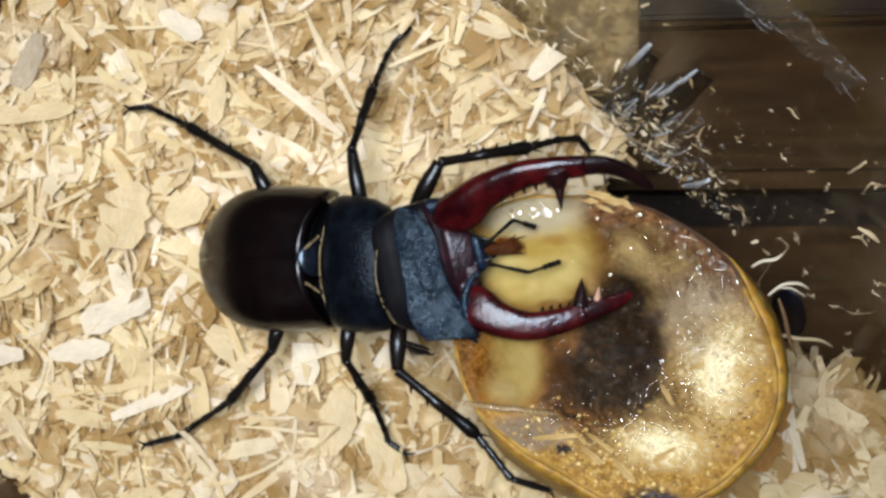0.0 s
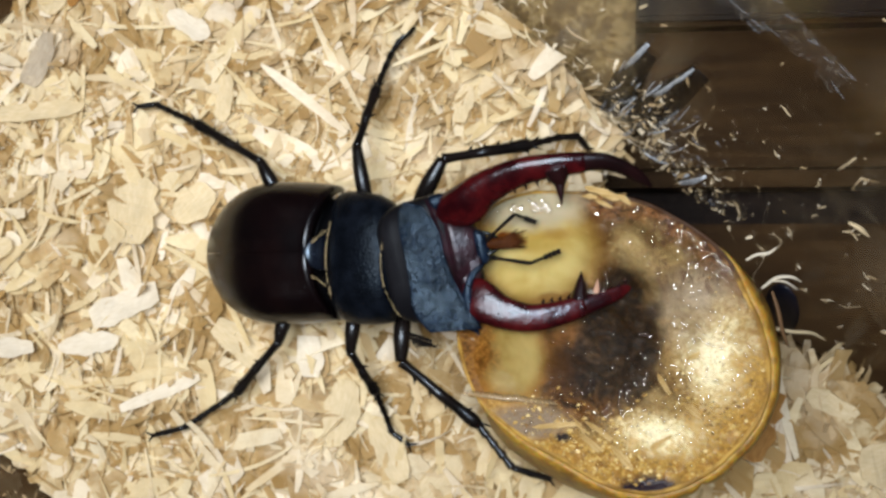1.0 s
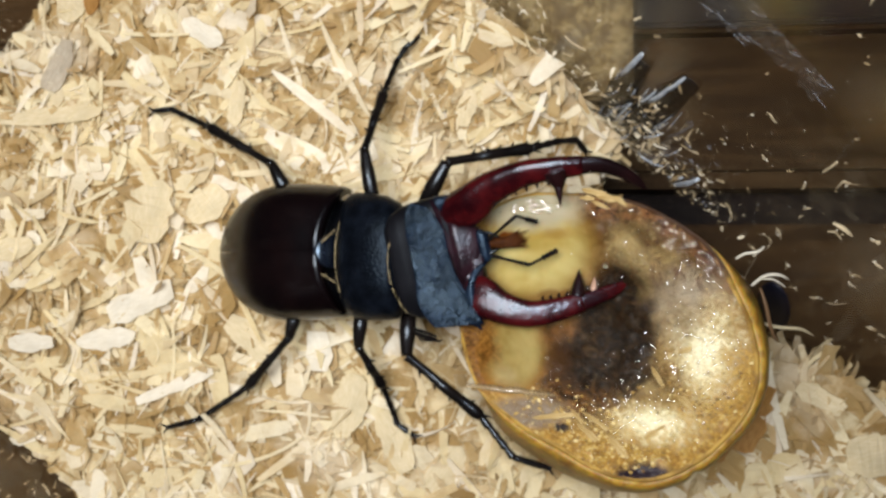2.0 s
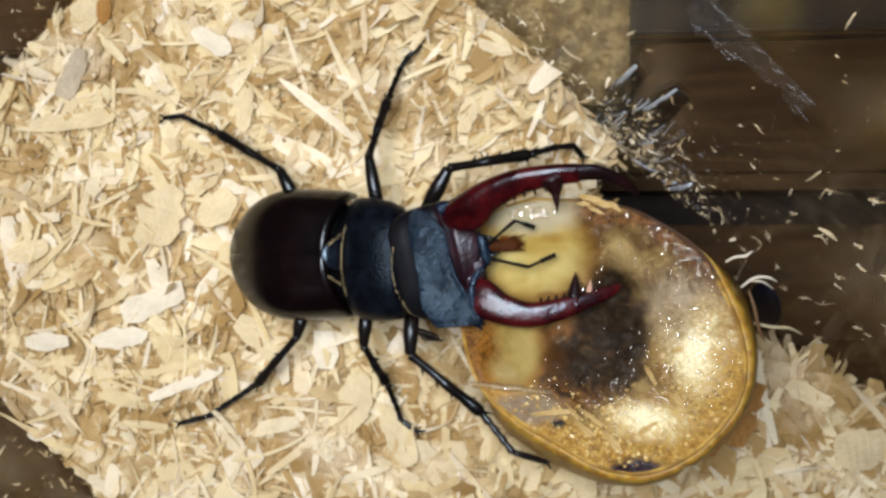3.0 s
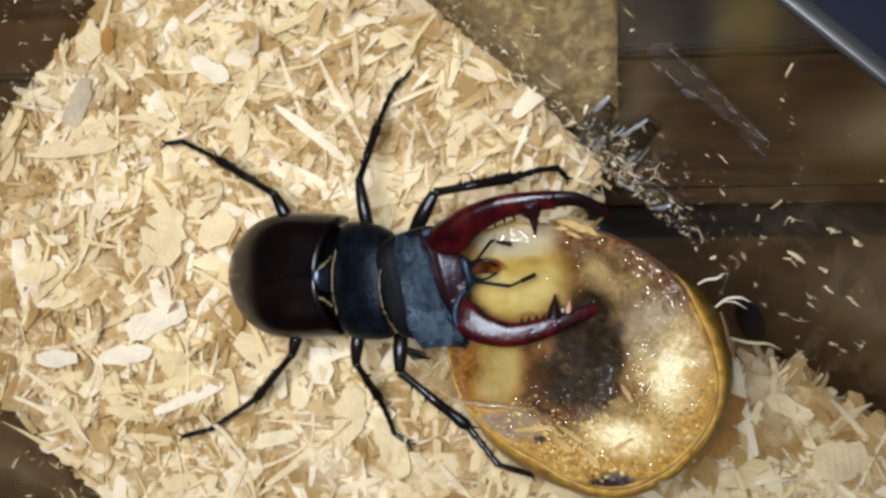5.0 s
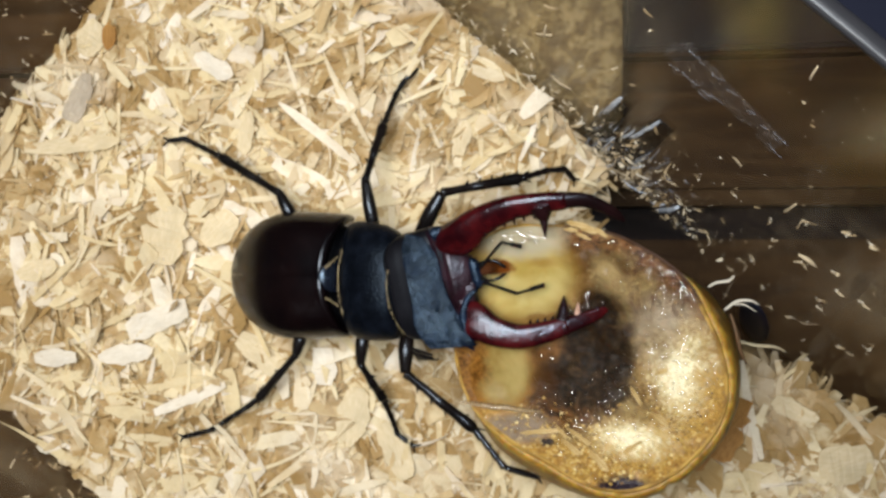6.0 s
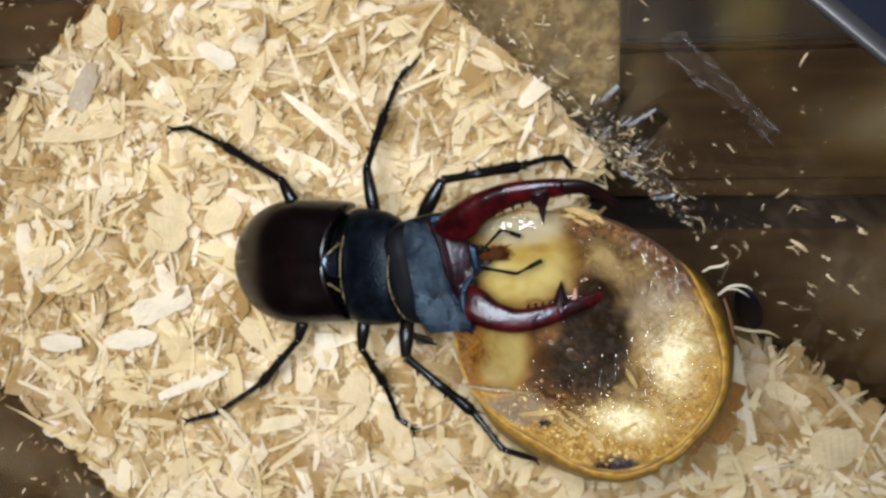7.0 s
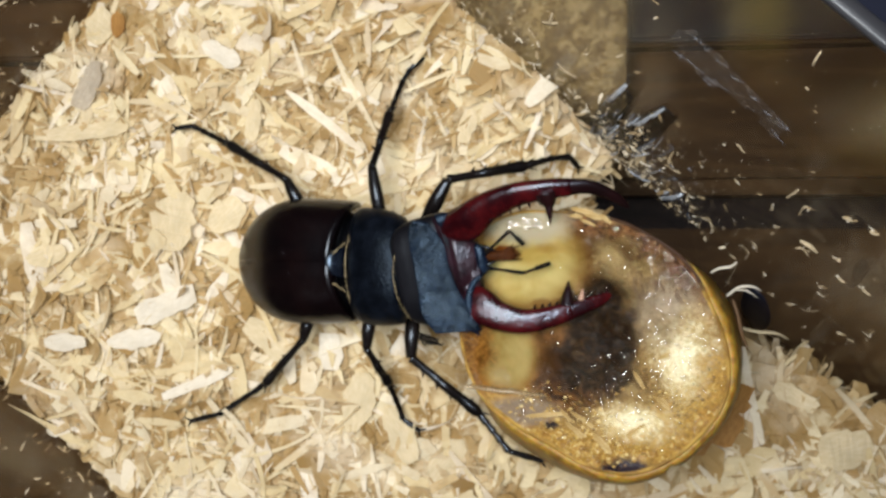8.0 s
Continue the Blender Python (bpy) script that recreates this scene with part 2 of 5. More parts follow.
    col = g.mix(g.step(g.far((-22.9, -3.8, 30), (4.6, 10.0, 60), 1.4, 0.2), 1.2, 0.4), col, g.mix(g.step(grain, 0.3, 0.7), (0.035, 0.012, 0.002), (0.19, 0.085, 0.017)))
    col = g.mix(g.math("MULTIPLY", g.step(g.far((-8.4, -5.4, 30), (3.4, 6.5, 60), 1.6, 0.22), 1.2, 0.2), 0.6), col, (0.055, 0.022, 0.005))
    lump = g.math("MINIMUM", g.far((-12.0, 14.0, 30), (10.5, 10.5, 60)), g.far((-16.5, -5.0, 30), (6.5, 7.5, 60)))
    out = g.step(lump, 0.85, 1.1)
    g.set(base=col, rough=g.math("ADD", g.math("MULTIPLY", g.math("ADD", g.math("MULTIPLY", fine, 0.3), 0.04), out), 0.22),
          spec=g.math("ADD", 0.03, g.math("MULTIPLY", out, 0.06)), sss=0.12, sss_scale=0.002)
    g.bump(g.math("MULTIPLY", g.math("ADD", g.noise(1.1, 3), g.math("ADD", g.math("MULTIPLY", g.noise(3.2, 4), 0.6), g.math("MULTIPLY", grain, 0.7))), g.math("ADD", out, 0.12)), 0.9, 0.00027)
    # a wet, lumpy film of juice over the face
    swell = g.math("ADD", g.noise(0.20, 1), g.math("MULTIPLY", g.noise(1.1, 1), 0.13))
    wet = g.node("ShaderNodeBump")
    wet.inputs["Strength"].default_value, wet.inputs["Distance"].default_value = 1.0, 0.0023
    g.put(wet.inputs["Height"], g.math("MULTIPLY", swell, g.math("ADD", g.math("MULTIPLY", out, 0.85), 0.15)))
    g.put(g.out.inputs["Coat Normal"], wet.outputs[0])
    deep = g.step(g.far((1.0, -2.0, 30), (12, 15, 60), 0.5), 1.3, 0.8)
    g.set(coat=g.math("MULTIPLY", out, g.math("SUBTRACT", 0.09, g.math("MULTIPLY", deep, 0.06))), coat_rough=0.06)
    return g.mat


FLESH = flesh_material()


def skin_material():
    g = Graph("fruit_skin_ochre")
    f = g.noise(0.22, 5)
    col = g.ramp(f, [(0.35, (0.11, 0.052, 0.009)), (0.5, (0.32, 0.188, 0.026)), (0.65, (0.19, 0.096, 0.014))])
    col = g.mix(g.math("MULTIPLY", g.step(g.noise(0.9, 5, g.stretch(1.0, 1.0, 0.35), rough=0.65), 0.45, 0.7), 0.5), col, (0.11, 0.052, 0.012))
    col = g.mix(g.math("MULTIPLY", g.step(g.noise(0.4, 5), 0.52, 0.70), 0.6), col, (0.12, 0.055, 0.012))
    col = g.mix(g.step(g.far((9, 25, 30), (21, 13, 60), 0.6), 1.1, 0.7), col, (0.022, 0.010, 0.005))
    g.set(base=col, rough=0.45, spec=0.25, sss=0.35, sss_scale=0.004)
    g.bump(g.noise(1.2, 4), 0.2, 0.0003)
    return g.mat


SKIN = skin_material()


def rim_material():
    g = Graph("dried_skin_edge")
    col = g.mix(g.step(g.noise(0.25, 4), 0.35, 0.65), (0.15, 0.078, 0.015), (0.33, 0.20, 0.042))
    col = g.mix(g.step(g.far((12, 20, 34), (20, 14, 40), 0.5), 1.1, 0.7), col, (0.035, 0.015, 0.006))
    g.set(base=col, rough=0.5, spec=0.15)
    g.bump(g.noise(1.6, 4), 0.4, 0.0003)
    return g.mat


RIM = rim_material()


def plastic_material():
    """Thin clear plastic: mostly see-through, gloss by angle, a little dusty scatter and painted haze."""
    g = Graph("clear_plastic_wall")
    tree, end = g.tree, g.tree.nodes["Material Output"]
    clear, gloss, dust = g.node("ShaderNodeBsdfTransparent"), g.node("ShaderNodeBsdfGlossy"), g.node("ShaderNodeBsdfDiffuse")
    clear.inputs[0].default_value = (0.93, 0.93, 0.91, 1)
    gloss.inputs["Roughness"].default_value = 0.16
    dust.inputs[0].default_value = (0.50, 0.385, 0.245, 1)
    fr = g.node("ShaderNodeFresnel")
    fr.inputs[0].default_value = 1.3
    a, b = g.node("ShaderNodeMixShader"), g.node("ShaderNodeMixShader")
    # glare and haze painted as dusty cover on three stretches, with swirly smudges
    cover = g.math("MULTIPLY", g.step(g.noise(0.12, 6, rough=0.7), 0.45, 0.8), 0.014)
    swirl = g.step(g.noise(0.09, 5, rough=0.6, warp=1.8), 0.42, 0.66)
    for centre, radii, amount in (((83, 25, 89), (28, 28, 32), 0.06), ((65, -12, 10), (19, 19, 26), 0.22), ((36, 20, 50), (18, 18, 32), 0.06)):
        near = g.step(g.far(centre, radii, 0.6, 0.06), 1.3, 0.2)
        cover = g.math("ADD", cover, g.math("MULTIPLY", g.math("MULTIPLY", near, g.math("ADD", swirl, 0.2)), amount))
    g.put(a.inputs[0], cover)
    tree.links.new(clear.outputs[0], a.inputs[1])
    tree.links.new(dust.outputs[0], a.inputs[2])
    g.put(b.inputs[0], g.math("MULTIPLY", fr.outputs[0], 0.10))
    tree.links.new(a.outputs[0], b.inputs[1])
    tree.links.new(gloss.outputs[0], b.inputs[2])
    tree.links.new(b.outputs[0], end.inputs[0])
    tree.nodes.remove(g.out)
    return g.mat


PLASTIC = plastic_material()


def table_material(name, dark, light):
    g = Graph(name)
    grain = g.noise(0.10, 6, g.stretch(0.25, 2.2, 1.0), warp=1.2)
    stain = g.noise(0.02, 4)
    g.set(base=g.mix(g.math("MULTIPLY", g.step(grain, 0.3, 0.8), g.math("ADD", 0.4, stain)), dark, light), rough=0.6, spec=0.12)
    g.bump(grain, 0.3, 0.0004)
    return g.mat


TABLE = table_material("dark_stained_wood", (0.041, 0.0205, 0.0085), (0.088, 0.047, 0.019))
DARKBOARD = table_material("black_brown_board", (0.010, 0.007, 0.008), (0.03, 0.02, 0.02))


def tan_material():
    g = Graph("raw_tan_board")
    blot, grain = g.noise(0.26, 6, rough=0.72), g.noise(0.3, 4, g.stretch(1.0, 0.4, 1.0))
    col = g.ramp(blot, [(0.36, (0.055, 0.032, 0.012)), (0.5, (0.16, 0.108, 0.047)), (0.6, (0.36, 0.265, 0.13))])
    g.set(base=g.mix(g.math("MULTIPLY", grain, 0.4), col, (0.14, 0.09, 0.04)), rough=0.8, spec=0.15)
    g.bump(blot, 0.5, 0.001)
    return g.mat


TAN = tan_material()


def stained_material():
    g = Graph("stained_tray")
    col = g.mix(g.noise(0.05, 4), (0.012, 0.008, 0.008), (0.026, 0.017, 0.016))
    g.set(base=g.mix(g.step(g.far((62, 82, -40), (12, 20, 40), 0.8, 0.08), 1.3, 0.5), col, g.mix(g.noise(0.12, 4), (0.04, 0.024, 0.006), (0.12, 0.080, 0.022))), rough=0.5)
    g.bump(g.noise(0.5, 3), 0.2, 0.0003)
    return g.mat


STAINED = stained_material()
PLASTER = plain("room_plaster", (0.16, 0.14, 0.12), 0.9, (0.20, 0.18, 0.15), 0.01)


def film_material(name, tint, cover, scratch, gloss=0.4):
    """A see-through scuffed film: clear plastic with a scattering, scratched surface."""
    g = Graph(name)
    tree = g.tree
    clear, mixer = g.node("ShaderNodeBsdfTransparent"), g.node("ShaderNodeMixShader")
    g.set(base=tint, rough=0.35, coat=gloss)
    lines = g.step(g.noise(0.9, 5, g.stretch(3.0, 0.6, 0.6), rough=0.7), 0.5, 0.75)
    g.put(mixer.inputs[0], g.math("ADD", cover, g.math("MULTIPLY", lines, scratch)))
    tree.links.new(clear.outputs[0], mixer.inputs[1])
    tree.links.new(g.out.outputs[0], mixer.inputs[2])
    tree.links.new(mixer.outputs[0], tree.nodes["Material Output"].inputs[0])
    return g.mat


# ---- mesh helpers ----
ORIGIN = {}


def shell(name, verts, faces, mat, smooth=True):
    me = bpy.data.meshes.new(name)
    me.from_pydata([tuple(v) for v in verts], [], [tuple(f) for f in faces])
    me.materials.append(mat)
    bm = bmesh.new()
    bm.from_mesh(me)
    bmesh.ops.recalc_face_normals(bm, faces=bm.faces)
    bm.to_mesh(me)
    bm.free()
    me.polygons.foreach_set("use_smooth", [smooth] * len(me.polygons))
    return me


def thing(name, at, label, category, group="", kind=""):
    """An Empty at a thing's base, at mm."""
    ob = new(name)
    ob.empty_display_size = 0.005
    ob.location = Vector(at) * MM
    ORIGIN[ob] = Vector(at)
    return tagged(ob, label, category, group, kind)


def part(name, geo, mat, parent=None, label="", at=None, smooth=True):
    """One mesh from (verts, faces) in mm of the whole place, under a thing or a part; at: its own origin."""
    base = ORIGIN[parent] if parent else Vector((0, 0, 0))
    at = Vector(at) if at is not None else base
    verts, faces = geo
    ob = new(name, shell(name, [(Vector(v) - at) * MM for v in verts], faces, mat, smooth))
    if parent:
        ob.parent = parent
    ob.location = (at - base) * MM
    ORIGIN[ob] = at
    if label:
        ob["label"] = label
    return ob


def join(*geos):
    verts, faces = [], []
    for v, f in geos:
        k = len(verts)
        verts += list(v)
        faces += [tuple(i + k for i in q) for q in f]
    return verts, faces


def moved(geo, m):
    return [m @ Vector(v) for v in geo[0]], geo[1]


def rings(loops, cap=True):
    """A skin over loops of equal length."""
    n, verts, faces = len(loops[0]), [], []
    for loop in loops:
        verts += list(loop)
    for i in range(len(loops) - 1):
        for j in range(n):
            k = (j + 1) % n
            faces.append((i * n + j, i * n + k, (i + 1) * n + k, (i + 1) * n + j))
    if cap:
        faces += [tuple(range(n))[::-1], tuple(range((len(loops) - 1) * n, len(loops) * n))]
    return verts, faces


def smooth_line(points, steps):
    """Catmull-Rom through rows of equal length."""
    p = [np.array(q, float) for q in points]
    p = [2 * p[0] - p[1]] + p + [2 * p[-1] - p[-2]]
    out = []
    for i in range(1, len(p) - 2):
        for s in range(steps):
            t = s / steps
            out.append(0.5 * (2 * p[i] + (p[i + 1] - p[i - 1]) * t + (2 * p[i - 1] - 5 * p[i] + 4 * p[i + 1] - p[i + 2]) * t * t
                              + (3 * p[i] - p[i - 1] - 3 * p[i + 1] + p[i + 2]) * t ** 3))
    return out + [p[-2]]


def tube(points, n=12, steps=6, flat=1.0, power=2.0, up=(0, 0, 1)):
    """A tapered limb along rows (x, y, z, radius) in mm; flat: its height over its width; power over 2: a boxier section."""
    line = smooth_line(points, steps)
    ring_at = [2 * math.pi * k / n for k in range(n)]
    section = [tuple(math.copysign(abs(v) ** (2 / power), v) for v in (math.cos(a), math.sin(a))) for a in ring_at]
    loops = []
    for i, q in enumerate(line):
        a, b = line[max(i - 1, 0)][:3], line[min(i + 1, len(line) - 1)][:3]
        t = Vector(b - a).normalized()
        s = t.cross(Vector(up))
        s = s.normalized() if s.length > 1e-4 else Vector((1, 0, 0))
        u = s.cross(t)
        c, r = Vector(q[:3]), max(q[3], 0.02)
        loops.append([c + s * (r * ca) + u * (r * flat * sa) for ca, sa in section])
    return rings(loops)


def loft(sections, n=32, power=2.5):
    """Rings across x from rows (x, y, z, half width, rise, drop)."""
    loops = []
    for x, y, z, w, up, dn in sections:
        loop = []
        for k in range(n):
            a = 2 * math.pi * k / n
            c, s = math.cos(a), math.sin(a)
            f = lambda v: math.copysign(abs(v) ** (2 / power), v)
            loop.append(Vector((x, y + w * f(c), z + (up if s > 0 else dn) * f(s))))
        loops.append(loop)
    return rings(loops)


def cone(base, tip, r, n=8, steps=3):
    b, t = Vector(base), Vector(tip)
    return tube([(*b, r), (*(b.lerp(t, 0.5)), r * 0.62), (*t, 0.05)], n, steps)


def block(x0, x1, y0, y1, z0, z1, bevel=0.0):
    bm = bmesh.new()
    bmesh.ops.create_cube(bm, size=1)
    for v in bm.verts:
        v.co = Vector(((x0 + x1) / 2 + v.co.x * (x1 - x0), (y0 + y1) / 2 + v.co.y * (y1 - y0), (z0 + z1) / 2 + v.co.z * (z1 - z0)))
    if bevel:
        bmesh.ops.bevel(bm, geom=bm.edges[:], offset=bevel, segments=2, affect="EDGES")
    bm.verts.index_update()
    geo = [v.co.copy() for v in bm.verts], [[v.index for v in f.verts] for f in bm.faces]
    bm.free()
    return geo


# ---- the room and the table ----
def room():
    floor = part("floor", block(-1500, 1500, -1500, 1500, -830, -790), PLASTER)
    tagged(floor, "plain dull floor of the dim room", "floor", kind="structure")
    ceiling = part("ceiling", block(-1500, 1500, -1500, 1500, 1650, 1690), PLASTER)
    tagged(ceiling, "plain brown-grey ceiling of the dim room", "ceiling", kind="structure")
    for name, a in (("wall_north", (-1500, 1500, 1500, 1540)), ("wall_south", (-1500, 1500, -1540, -1500)),
                    ("wall_east", (1500, 1540, -1540, 1540)), ("wall_west", (-1540, -1500, -1540, 1540))):
        tagged(part(name, block(*a, -790, 1650), PLASTER), "plain brown-grey wall of the dim room", "wall", kind="structure")


room()
TABLE_Z = -46.0


def table():
    t = thing("table", (0, 0, -790), "dark stained wooden plank table under the plastic box", "table")
    for i in range(-7, 9):
        y0 = 12.0 + 49.0 * i
        part("plank", block(-420, 480, y0 + (8.0 if i == 0 else 0.3), y0 + (47.5 if i == -1 else 48.7), TABLE_Z - 22 - (i % 3) * 0.3, TABLE_Z - (i % 3) * 0.3, 4.5 if i in (-1, 0) else 1.2), TABLE, t, smooth=False)
    part("apron", block(-400, 460, -310, 430, TABLE_Z - 60, TABLE_Z - 23, 2), DARKBOARD, t, smooth=False)
    for x in (-380, 410):
        for y in (-290, 380):
            part("leg", block(x, x + 40, y, y + 40, -790, TABLE_Z - 60, 2), TABLE, t, smooth=False)


table()
# flat pieces that lie on the table beside the box
tan = part("tan_board", block(-38, 27, 40, 230, TABLE_Z, TABLE_Z + 17, 0.8), TAN, smooth=False)
tagged(tan, "raw tan wooden board lying on the table beside the box", "board")
dark = part("dark_tray", block(29, 210, 62, 200, TABLE_Z, TABLE_Z + 2.5, 1.0), STAINED, smooth=False)
tagged(dark, "black-brown flat tray with a yellow stain on the table", "tray")
# ---- the clear plastic box ----
N, M = Vector((0.666, 0.747, 0)).normalized(), Vector((-0.747, 0.666, 0)).normalized()
NE, SW, NW, SE, SLOPE = 33.0, -104.0, 118.5, -105.0, 0.14
BASE_Z, RIM_Z = -44.0, 93.0


def inside(n, m, z):
    """A place from the box's own two directions, mm."""
    return N * n + M * m + Vector((0, 0, z))


def box_corner(i, z, out=0.0):
    k = SLOPE * z + out
    n = (NE + k, NE + k, SW - k, SW - k)[i % 4]
    m = (SE - k, NW + k, NW + k, SE - k)[i % 4]
    return inside(n, m, z)


def on_wall(m, z, off=0.0):
    """A place on the inner face of the north-east wall."""
    return inside(NE + SLOPE * z - off, m, z)


def plastic_box():
    b = thing("plastic_box", (*inside(-35, 7, 0).xy, BASE_Z), "clear dusty plastic box half filled with wood shavings", "box")
    zs = [BASE_Z + (RIM_Z - BASE_Z) * i / 6 for i in range(7)]
    for i in range(4):
        verts, faces = [], []
        for z in zs:
            for out in (0.0, 1.4):
                a, c = box_corner(i, z, out), box_corner(i + 1, z, out)
                verts += [a.lerp(c, j / 8) for j in range(9)]
        row = 18
        for k in range(6):
            for j in range(8):
                p = k * row + j
                faces.append((p, p + 1, p + 1 + row, p + row))
                faces.append((p + 9, p + 9 + row, p + 10 + row, p + 10))
        wall = part("wall", (verts, faces), PLASTIC, b, smooth=False)
        wall.visible_shadow = False
    low = [box_corner(i, BASE_Z) for i in range(4)]
    under = [v - Vector((0, 0, 1.6)) for v in low]
    base = part("bottom", rings([under, low]), PLASTIC, b, smooth=False)
    base.visible_shadow = False
    bead = [(1.4 + 1.1 * math.cos(a), RIM_Z - 0.4 + 1.1 * math.sin(a)) for a in [math.pi * k / 8 for k in range(16)]]
    # dark flange added to hide the table where only darkness lies past the rim
    flange = ((2.4, RIM_Z - 0.4), (9.0, RIM_Z - 0.8), (9.4, RIM_Z - 5), (8.8, RIM_Z - 5), (8.4, RIM_Z - 1.4), (2.4, RIM_Z - 1.1))
    for name, profile, mat, label in (("rim", bead, BEAD, "milky grey plastic rim bead"), ("flange", flange, RIMDARK, "dark blue flange added for the darkness past the rim")):
        loops = [[box_corner(i, RIM_Z, out) + Vector((0, 0, z - RIM_Z)) for i in range(4)] for out, z in profile]
        part(name, rings(loops + [loops[0]], cap=False), mat, b, label, smooth=name == "rim")


BEAD = plain("milky_plastic_rim", (0.012, 0.012, 0.014), 0.34, (0.026, 0.026, 0.030), 0.05, spec=0.32)
RIMDARK = plain("dark_past_rim", (0.004, 0.005, 0.010), 0.6, (0.009, 0.010, 0.018), 0.05, spec=0.05)
plastic_box()


# ---- wood shavings ----
def shore(m):
    """Distance towards the wall at which the shavings end beside the fruit, mm."""
    return 24 + 0.17 * max(0.0, -47 - m) - 9 * math.exp(-((m + 46) / 8) ** 2) - 11 * math.exp(-((m + 20) / 15) ** 4)


def ease(v, lo, hi):
    t = min(1.0, max(0.0, (v - lo) / (hi - lo)))
    return t * t * (3 - 2 * t)


# where the beetle's feet press the shavings down: two ends of each foot, mm
FEET = (((-70, 30), (-80, 32.6)), ((-27, 40), (-22.2, 47.5)), ((-64, -31), (-76, -35.8)), ((-27, -31), (-22.8, -36.5)))


def footprint(x, y):
    """Depth to which the nearest foot presses the shavings, mm."""
    deep = 0.0
    for (ax, ay), (bx, by) in FEET:
        t = min(1.0, max(0.0, ((x - ax) * (bx - ax) + (y - ay) * (by - ay)) / ((bx - ax) ** 2 + (by - ay) ** 2)))
        deep = max(deep, 1.9 * math.exp(-((x - ax - t * (bx - ax)) ** 2 + (y - ay - t * (by - ay)) ** 2) / 30))
    return deep


def heap(x, y):
    """Height of the packed shavings, mm."""
    z = 1.4 * noise.noise((x * 0.03, y * 0.03, 0.3)) + 0.9 * noise.noise((x * 0.11, y * 0.11, 5.2)) - 4.0 * max(0.0, noise.noise((x * 0.09, y * 0.09, 9.1)) - 0.1)
    n, m = x * N.x + y * N.y, x * M.x + y * M.y
    z += (8.0 + 4.0 * noise.noise((m * 0.11, 3.1, 0.7))) * ease(n, 16, 34) * ease(m, 4, 26)
    z -= 38 * min(1.0, max(0.0, (n - shore(m) + 3) / 7)) * min(1.0, max(0.0, (4 - m) / 8))
    return z - 1.0 - footprint(x, y)


def within(v):
    """Presses rows of places (mm) against the inner faces of the box walls."""
    v = np.array(v, float)
    n, m = v @ np.array(N), v @ np.array(M)
    k = SLOPE * v[:, 2]
    n2, m2 = np.clip(n, SW - k + 0.4, NE + k - 0.4), np.minimum(m, NW + k - 0.4)
    return v + np.outer(n2 - n, np.array(N)) + np.outer(m2 - m, np.array(M))


def chip_geo(length, width, thick, curl, twist, taper, rag, rng, stations=4, bend=0.0):
    """One shaving: a thin bent strip with uneven ends, mm, about its middle."""
    top, low = [], []
    for i in range(stations):
        u = i / (stations - 1) - 0.5
        w = width * 0.5 * (1 - taper * abs(u * 2) ** 3.0) * (1 + 0.7 * rag * (rng.random() - 0.5))
        z = curl * length * (u * u - 0.08)
        y = bend * length * (u * u - 0.08)
        a = twist * u
        for side in (-1, 1):
            x = u * length + rag * width * 0.35 * (rng.random() - 0.5)
            top.append((x, y + side * w * math.cos(a), z + side * w * math.sin(a) + thick / 2))
            low.append((x, y + side * w * math.cos(a), z + side * w * math.sin(a) - thick / 2))
    k, faces = 2 * stations, []
    for i in range(stations - 1):
        p = 2 * i
        faces += [(p, p + 2, p + 3, p + 1), (k + p, k + p + 1, k + p + 3, k + p + 2),
                  (p, k + p, k + p + 2, p + 2), (p + 1, p + 3, k + p + 3, k + p + 1)]
    faces += [(0, 1, k + 1, k), (k - 2, 2 * k - 2, 2 * k - 1, k - 1)]
    return top + low, faces


